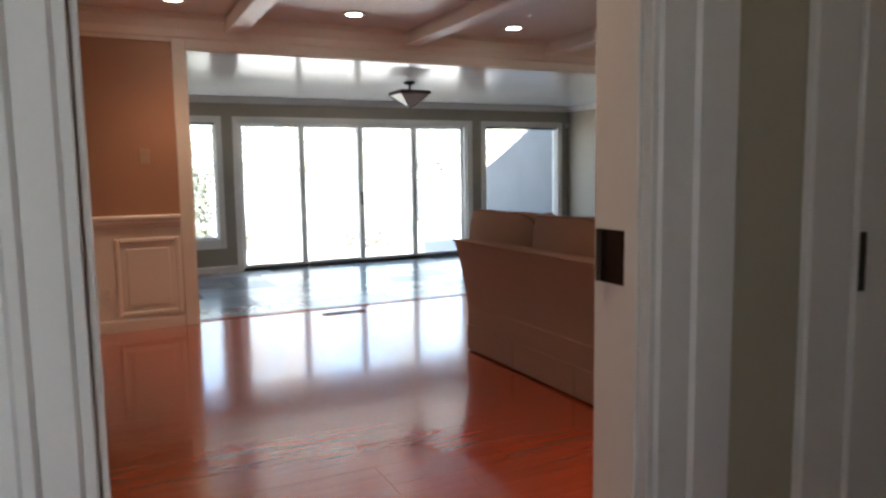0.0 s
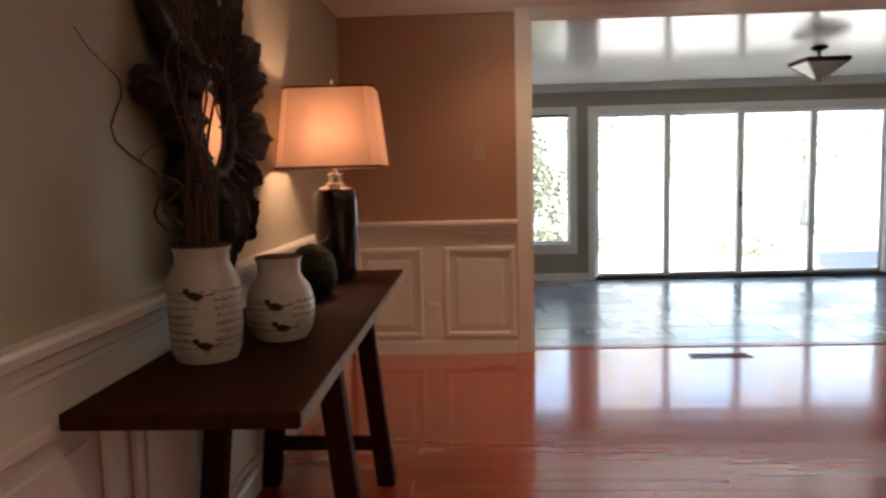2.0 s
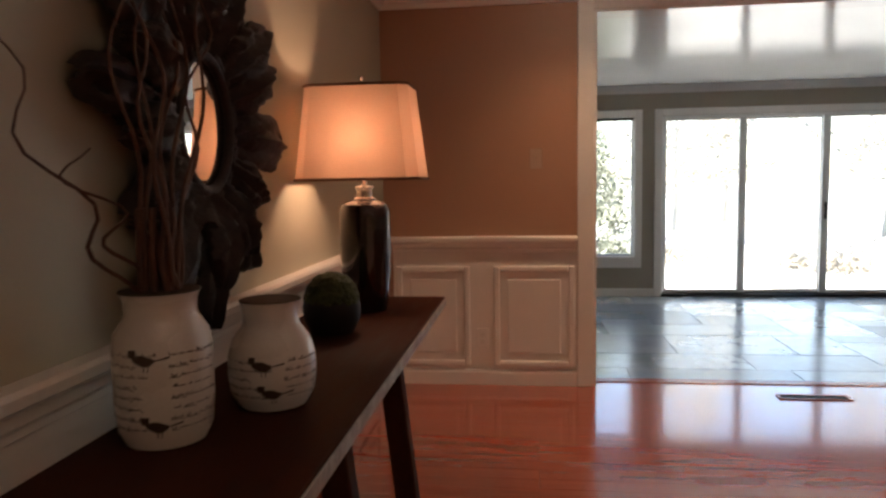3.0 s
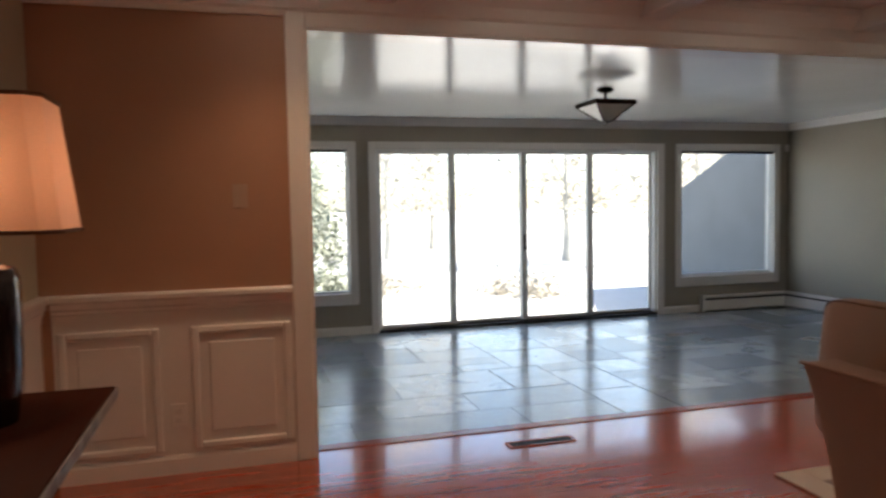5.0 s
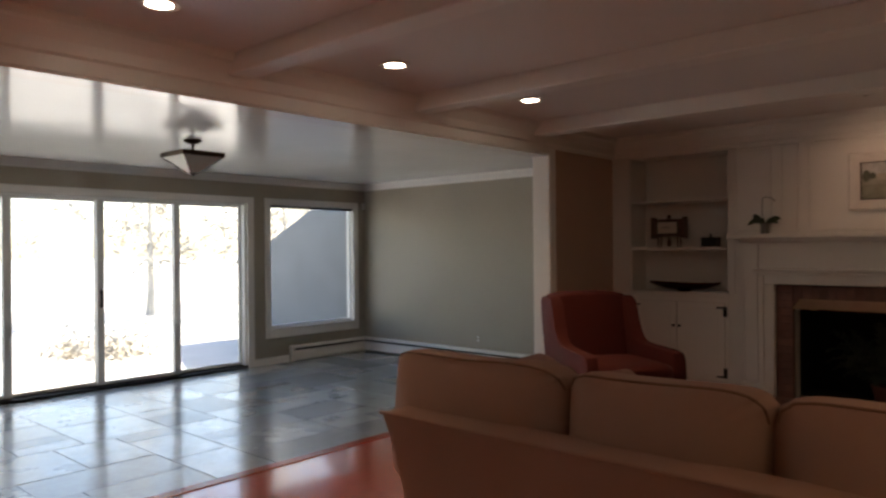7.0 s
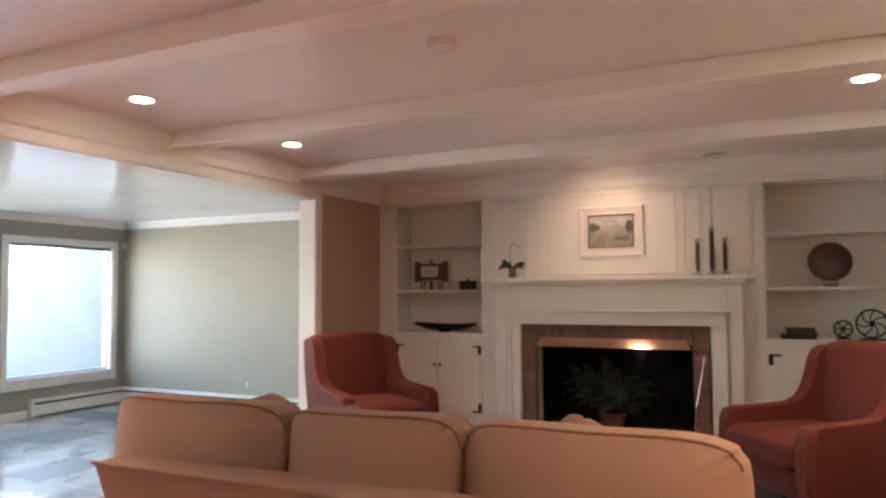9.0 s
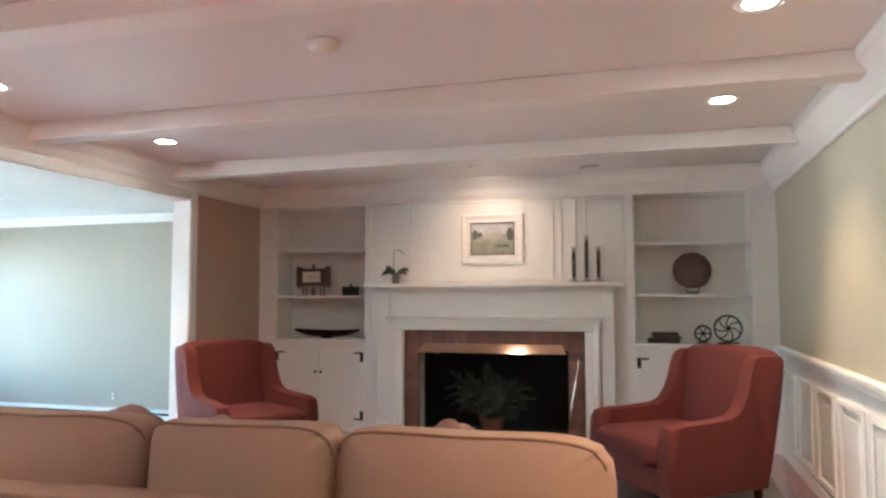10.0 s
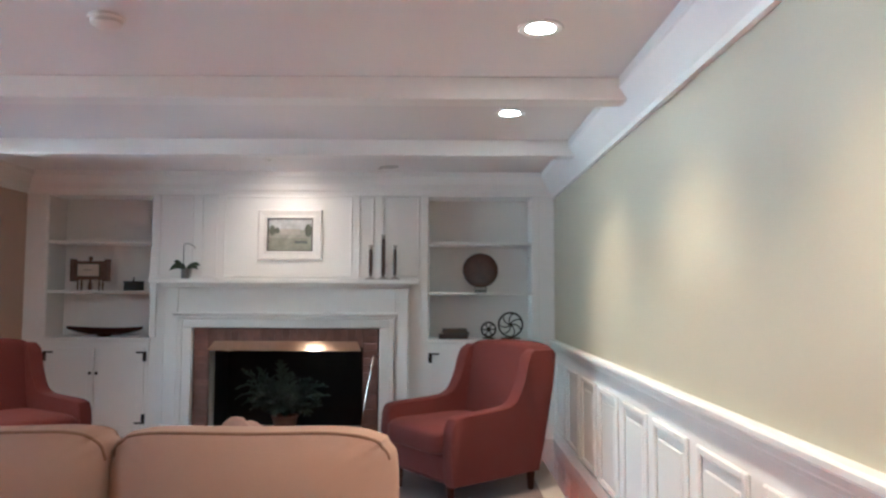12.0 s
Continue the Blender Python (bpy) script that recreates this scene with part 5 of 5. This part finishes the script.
HEATER = [(0, 0), (0.055, 0.02), (0.062, 0.03), (0.062, 0.15), (0.056, 0.155), (0.05, 0.155), (0.05, 0.175), (0.055, 0.18), (0.05, 0.205), (0, 0.21)]
for p0, p1, out, lab in (((6.32, YB, ZS), (SXR - 0.07, YB, ZS), (0, -1, 0), "white baseboard heater under the window"), ((SXR, YN2 + 0.35, ZS), (SXR, YB, ZS), (-1, 0, 0), "white baseboard heater along the sunroom wall")):
    bm = bmesh.new()
    run(bm, HEATER, p0, p1, out)
    ht = thing("baseboard_heater", pose(0, 0, 0), lab, "heater", "baseboard heaters")
    part("cover", bm, TRIM, ht)
    # black strip paints the shade inside the heater's outlet
    bm = bmesh.new()
    run(bm, [(0.049, 0.154), (0.064, 0.154), (0.064, 0.172), (0.049, 0.172)], Vector(p0), Vector(p1), out)
    part("slot", bm, SOOT_SHADE, ht, "dark outlet slot")
    e = Vector(p0)
    if out[1]:
        part("end_cap", boxes((e.x - 0.05, e.x, YB - 0.068, YB - 0.001, ZS, ZS + 0.215), bevel=0.004), TRIM, ht)
    else:
        part("end_cap", boxes((SXR - 0.068, SXR - 0.001, e.y - 0.08, e.y, ZS, ZS + 0.215), bevel=0.004), TRIM, ht)
bm = bmesh.new()
for x0, x1 in ((SXL, GL0 - 0.087), (GL1 + 0.102, 6.26)):
    run(bm, BASE, (x0, YB, ZS), (x1, YB, ZS), (0, -1, 0))
run(bm, BASE, (SXL, YN2, ZS), (SXL, YB, ZS), (1, 0, 0))
structure("baseboard_sunroom", bm, TRIM, "white baseboard round the sunroom", "baseboard")
sen = single("alarm_sensor", boxes((SXR - 0.06, SXR - 0.015, YB - 0.05, YB - 0.001, 1.90, 1.99), bevel=0.008), WHITEPL, "small white motion sensor in the corner", "sensor")


# ---- hall behind the doorway ----
HALLX = 2.0
structure("wall_hall_east", boxes((HALLX, HALLX + 0.1, -1.85, YS - 0.12, -0.1, HC)), WALL, "beige painted hall wall")
# out of view; the gap is added to let daylight onto the door casing
structure("wall_hall_south", boxes((XW, -0.27, -1.95, -1.85, -0.1, HC), (0.08, HALLX + 0.1, -1.95, -1.85, -0.1, HC), (-0.27, 0.08, -1.95, -1.85, 2.2, HC)), WALL, "beige painted hall end wall with an open entrance")
doorway = thing("door_2", pose(DR, YS - 0.06, 0), "white cased doorway with dark hinges and no leaf", "doorway", kind="structure")
bm = bmesh.new()
w = DR - DL
box(bm, -0.018, 0.001, -0.075, 0.075, 0, DT, 0.002)
box(bm, -w - 0.001, -w + 0.018, -0.075, 0.075, 0, DT, 0.002)
box(bm, -w + 0.018, -0.018, -0.075, 0.075, DT - 0.018, DT + 0.001, 0.002)
box(bm, -0.03, -0.018, -0.056, -0.022, 0, DT - 0.018, 0.002)
box(bm, -w + 0.018, -w + 0.03, -0.05, -0.012, 0, DT - 0.018, 0.002)
part("jamb", bm, TRIM, doorway)
for yy, s in ((-0.061, -1), (0.061, 1)):
    bm = bmesh.new()
    cw = 0.17 if s < 0 else 0.09
    for a, b in ((-0.004, cw), (-w - cw + 0.06 * (s < 0), -w + 0.004)):
        box(bm, a, b, min(yy, yy + s * 0.02), max(yy, yy + s * 0.02), 0, DT + 0.09, 0.006)
        box(bm, (a + b) / 2 - 0.012, b if a > -0.1 else (a + b) / 2 + 0.012, min(yy, yy + s * 0.028), max(yy, yy + s * 0.028), 0, DT + 0.09, 0.006)
    box(bm, -w + 0.004, -0.004, min(yy, yy + s * 0.02), max(yy, yy + s * 0.02), DT + 0.002, DT + 0.09, 0.006)
    part("casing", bm, TRIM, doorway)
RUST = mat("oil_rubbed_bronze", (0.035, 0.02, 0.015), 0.45, 0.7, scale=40, vary=0.3)
for z in (0.35, 1.025, 1.75):
    bm = boxes((-0.022, -0.0185, -0.022, 0.046, z - 0.05, z + 0.048), bevel=0.001)
    lathe(bm, [(0.007, 0), (0.007, 0.096)], -0.024, 0.052, z - 0.048, n=10)
    part("hinge", bm, RUST, doorway, "dark bronze butt hinge")
bm = boxes((1.47, 1.60, YS - 0.145, YS - 0.121, 0, 2.12), (1.60, 1.64, YS - 0.152, YS - 0.121, 0, 2.12), (1.64, 1.98, YS - 0.138, YS - 0.121, 0, 2.12), bevel=0.005)
side_door = structure("door_3", bm, TRIM, "white painted hall door and casing", "door")
part("strike_plate", boxes((1.605, 1.625, YS - 0.156, YS - 0.1525, 0.93, 1.05), bevel=0.001), RUST, side_door, "dark strike plate")

# ---- outside ----
# lawn colour is raised so the ground blows out to white
LAWN = mat("pale_winter_lawn", (0.62, 0.60, 0.54), 0.95, scale=0.8, vary=0.20, fine=30, bump=0.3)
PAVE = mat("pale_concrete", (0.72, 0.70, 0.66), 0.85, scale=1.5, vary=0.10, fine=60, bump=0.15)
# leaves and bark: the glare outside is put into their pale colours
LEAF = mat("glare_paled_leaves", (0.25, 0.27, 0.205), 0.6, scale=4, vary=0.4)
PALELEAF = mat("glare_washed_leaves", (0.50, 0.46, 0.38), 0.7, scale=4, vary=0.4)
BARK = mat("glare_paled_bark", (0.50, 0.47, 0.42), 0.9, scale=8, vary=0.4, fine=60, bump=0.4, stretch=(1, 1, 0.3))
STUCCO = mat("slate_grey_stucco", (0.20, 0.21, 0.22), 0.9, scale=2.5, vary=0.10, fine=120, bump=0.3)
structure("ground", boxes((-90, 110, -90, 170, ZS - 0.35, ZS - 0.12)), LAWN, "pale winter lawn round the house", "ground")
structure("pavement", boxes((-1.0, 7.7, YB + 0.18, YB + 3.2, ZS - 0.119, ZS - 0.06), bevel=0.01), PAVE, "pale concrete patio outside the sliding doors", "patio")
bm = bmesh.new()
for x in (7.72, 7.92):
    for y, z in ((YB + 0.17, ZS - 0.12), (12.45, ZS - 0.12), (12.45, 1.03), (YB + 0.17, 2.45)):
        bm.verts.new((x, y, z))
bm.verts.ensure_lookup_table()
for f in ((0, 1, 2, 3), (7, 6, 5, 4), (0, 4, 5, 1), (1, 5, 6, 2), (2, 6, 7, 3), (3, 7, 4, 0)):
    bm.faces.new([bm.verts[i] for i in f])
gw = thing("garden_wall", pose(0, 0, 0), "slate-grey rendered garden wall with a sloping top", "garden wall")
part("wall", bm, STUCCO, gw)
bm = bmesh.new()
tube(bm, [(7.82, YB + 0.2, 2.47), (7.82, 12.5, 1.03)], 0.05, 8)
part("coping", bm, STUCCO, gw)


def shrub(name, m, height, spread, count, leafsize, leaf, label, trunk=0.0, seed=0, cat="shrub", cone=0.0):
    ob = thing(name, m, label, cat)
    rg = random.Random(seed)
    bm = bmesh.new()
    limbs = []
    tube(bm, [(0, 0, 0), (0.03, 0.02, (trunk + 0.3) * 0.5), (0, 0.03, trunk + 0.35 * height)], [0.05 * height ** 0.5, 0.04 * height ** 0.5, 0.02], 8)
    for k in range(9):
        a, q = rg.uniform(0, 6.28), rg.uniform(0.25, 0.8)
        z0 = trunk + 0.1 * height + 0.3 * height * rg.random()
        tip = Vector((math.cos(a) * spread * q, math.sin(a) * spread * q, z0 + height * rg.uniform(0.2, 0.45)))
        tube(bm, [(0, 0.02, z0 * 0.8), tip * 0.5 + Vector((0, 0, z0 * 0.35)), tip], [0.025, 0.016, 0.006], 6)
        limbs.append(tip)
    part("trunk", bm, BARK, ob, "grey branching trunk")
    verts, faces = [], []
    clumps = []
    for k in range(46):
        z = rg.random()
        r = spread * (1 - cone * z) * math.sqrt(rg.random()) * (0.55 + 0.45 * math.sin(math.pi * min(1, z * 0.9 + 0.1)))
        a = rg.uniform(0, 6.28)
        clumps.append(Vector((r * math.cos(a), r * math.sin(a), trunk + z * (height - trunk) * 0.96)))
    for k in range(count):
        c = clumps[rg.randrange(len(clumps))] + Vector((rg.gauss(0, 1), rg.gauss(0, 1), rg.gauss(0, 0.8))) * spread * 0.13
        if c.z < 0.03:
            c.z = 0.03 + rg.random() * 0.1
        u = Vector((rg.gauss(0, 1), rg.gauss(0, 1), rg.gauss(0, 1))).normalized()
        w = u.orthogonal().normalized()
        s = leafsize * rg.uniform(0.6, 1.3)
        b = len(verts)
        verts += [c - u * s, c + w * s * 0.45, c + u * s, c - w * s * 0.45]
        faces.append((b, b + 1, b + 2, b + 3))
    me = bpy.data.meshes.new("crown")
    me.from_pydata([tuple(v) for v in verts], [], faces)
    me.materials.append(leaf)
    cr = new("crown", me)
    cr.parent = ob
    return ob


GZ = ZS - 0.12
shrub("shrub", pose(1.45, 11.7, GZ), 2.5, 1.0, 7000, 0.05, LEAF, "conical evergreen shrub on the lawn", 0.0, 1, "shrub", 0.75)
shrub("shrub", pose(3.0, 13.4, GZ), 0.3, 0.7, 900, 0.05, PALELEAF, "low pale dry shrub on the lawn", 0.0, 2)
shrub("shrub", pose(5.0, 11.9, GZ), 0.32, 0.8, 1400, 0.05, PALELEAF, "low dry shrub at the edge of the patio", 0.0, 6)
for k, (x, y, h) in enumerate(((4.6, 21.0, 6.5), (9.0, 18.5, 6.5), (12.0, 17.0, 6.5), (15.0, 20.0, 7.0), (7.0, 25.0, 7.5))):
    shrub("tree", pose(x, y, GZ), h, 2.0, 2600, 0.10, PALELEAF, "sunlit tree with sparse pale leaves", 1.2, 20 + k, "tree")

# ---- floors, last: planks and slabs piece by piece ----
floor = thing("floor", pose(0, 0, 0), "red cherry strip floor with a glossy finish", "floor", kind="structure")
part("subfloor", boxes((XW, XE + 0.6, -1.85, YN2 - 0.03, -0.10, -0.012)), SUBFLOOR, floor)
rng = random.Random(4)
PLANK = {}


def plank(length):
    if length not in PLANK:
        PLANK[length] = mesh("plank", boxes((0, length, 0.0003, 0.0927, -0.012, 0), bevel=0.0006), WOOD)
    return PLANK[length]


y = YS - 0.12
row = 0
while y < YN + 0.07:
    x = XW
    first = True
    while x < XE - 0.01:
        ln = rng.choice((0.9, 1.2, 1.5, 1.8, 2.1)) if not first else rng.choice((0.6, 0.9, 1.5))
        ln = min(ln, round(XE - x, 3))
        if XE - (x + ln) < 0.35:
            ln = round(XE - x, 3)
        ob = new("plank", plank(ln))
        ob.parent = floor
        ob.matrix_basis = pose(x, y, 0, rng.uniform(-0.2, 0.2), 0, 0)
        x += ln
        first = False
    y += 0.093
    row += 1
bm = bmesh.new()
for i in range(16):
    box(bm, XW, 2.0, -1.85 + i * 0.093 + 0.0008, -1.85 + i * 0.093 + 0.0922, -0.012, 0, 0.0012)
part("plank_rest", bm, WOOD, floor)
structure("threshold", boxes((OL + 0.012, OR - 0.012, YN + 0.085, YN2 + 0.028, -0.03, 0.006), (OL + 0.012, OR - 0.012, YN2 - 0.02, YN2 - 0.001, ZS, -0.03), bevel=0.004), NOSING, "dark cherry nosing at the step down", "threshold")

slabs = thing("floor_sunroom", pose(0, 0, ZS), "blue-grey slate slab floor in mixed sizes", "floor", kind="structure")
part("grout_bed", boxes((SXL, SXR, YN2, YB + 0.02, -0.1, -0.004)), GROUT, slabs)
U = 0.229
nx, ny = int(math.ceil((SXR - SXL) / U)), int(math.ceil((YB - YN2) / U))
taken = set()
SLAB = {}
for j in range(ny):
    for i in range(nx):
        if (i, j) in taken:
            continue
        opts = [(3, 2), (4, 2), (2, 2), (4, 3), (3, 1), (2, 1), (5, 2), (3, 3), (2, 3)]
        rng.shuffle(opts)
        for w, h in opts + [(1, 1)]:
            cells = [(i + a, j + b) for a in range(w) for b in range(h)]
            if all(c not in taken and c[0] < nx and c[1] < ny for c in cells):
                break
        taken.update(cells)
        x0, y0 = SXL + i * U, YN2 + j * U
        x1, y1 = min(x0 + w * U, SXR), min(y0 + h * U, YB)
        key = (round(x1 - x0, 3), round(y1 - y0, 3))
        if key not in SLAB:
            SLAB[key] = mesh("slab", boxes((0.003, key[0] - 0.003, 0.003, key[1] - 0.003, -0.012, 0), bevel=0.002), SLATE)
        ob = new("slab", SLAB[key])
        ob.parent = slabs
        ob.matrix_basis = pose(x0, y0, rng.uniform(-0.0012, 0.0006), rng.uniform(-0.13, 0.13), rng.uniform(-0.1, 0.1), 0)

# bricks of the fireplace face and the hearth
BR = mesh("brick", boxes((-0.012, 0, -0.098, 0.098, -0.029, 0.029), bevel=0.003), BRICK)
BRV = mesh("brick", boxes((-0.012, 0, -0.0315, 0.0315, -0.078, 0.078), bevel=0.003), BRICK)
for s in (-1, 1):
    for i in range(15):
        ob = new("brick", mesh("brick", boxes((-0.012, 0, -0.066, 0.066, -0.031, 0.031), bevel=0.003), BRICK) if (s, i) == (-1, 0) else side_mesh)
        side_mesh = ob.data
        ob.parent = firebox
        ob.location = (-0.03, s * 0.766, 0.033 + i * 0.0655)
for i in range(21):
    ob = new("brick", BRV)
    ob.parent = firebox
    ob.location = (-0.03, -0.66 + 0.066 * i, 0.897)
HB = mesh("brick", boxes((-0.098, 0.098, -0.046, 0.046, 0.0, 0.02), bevel=0.003), BRICK)
for r in range(2):
    for i in range(21):
        ob = new("brick", HB)
        ob.parent = hearth
        ob.location = (-0.138 + 0.206 * r, -1.0 + 0.1 * i, 0.012)
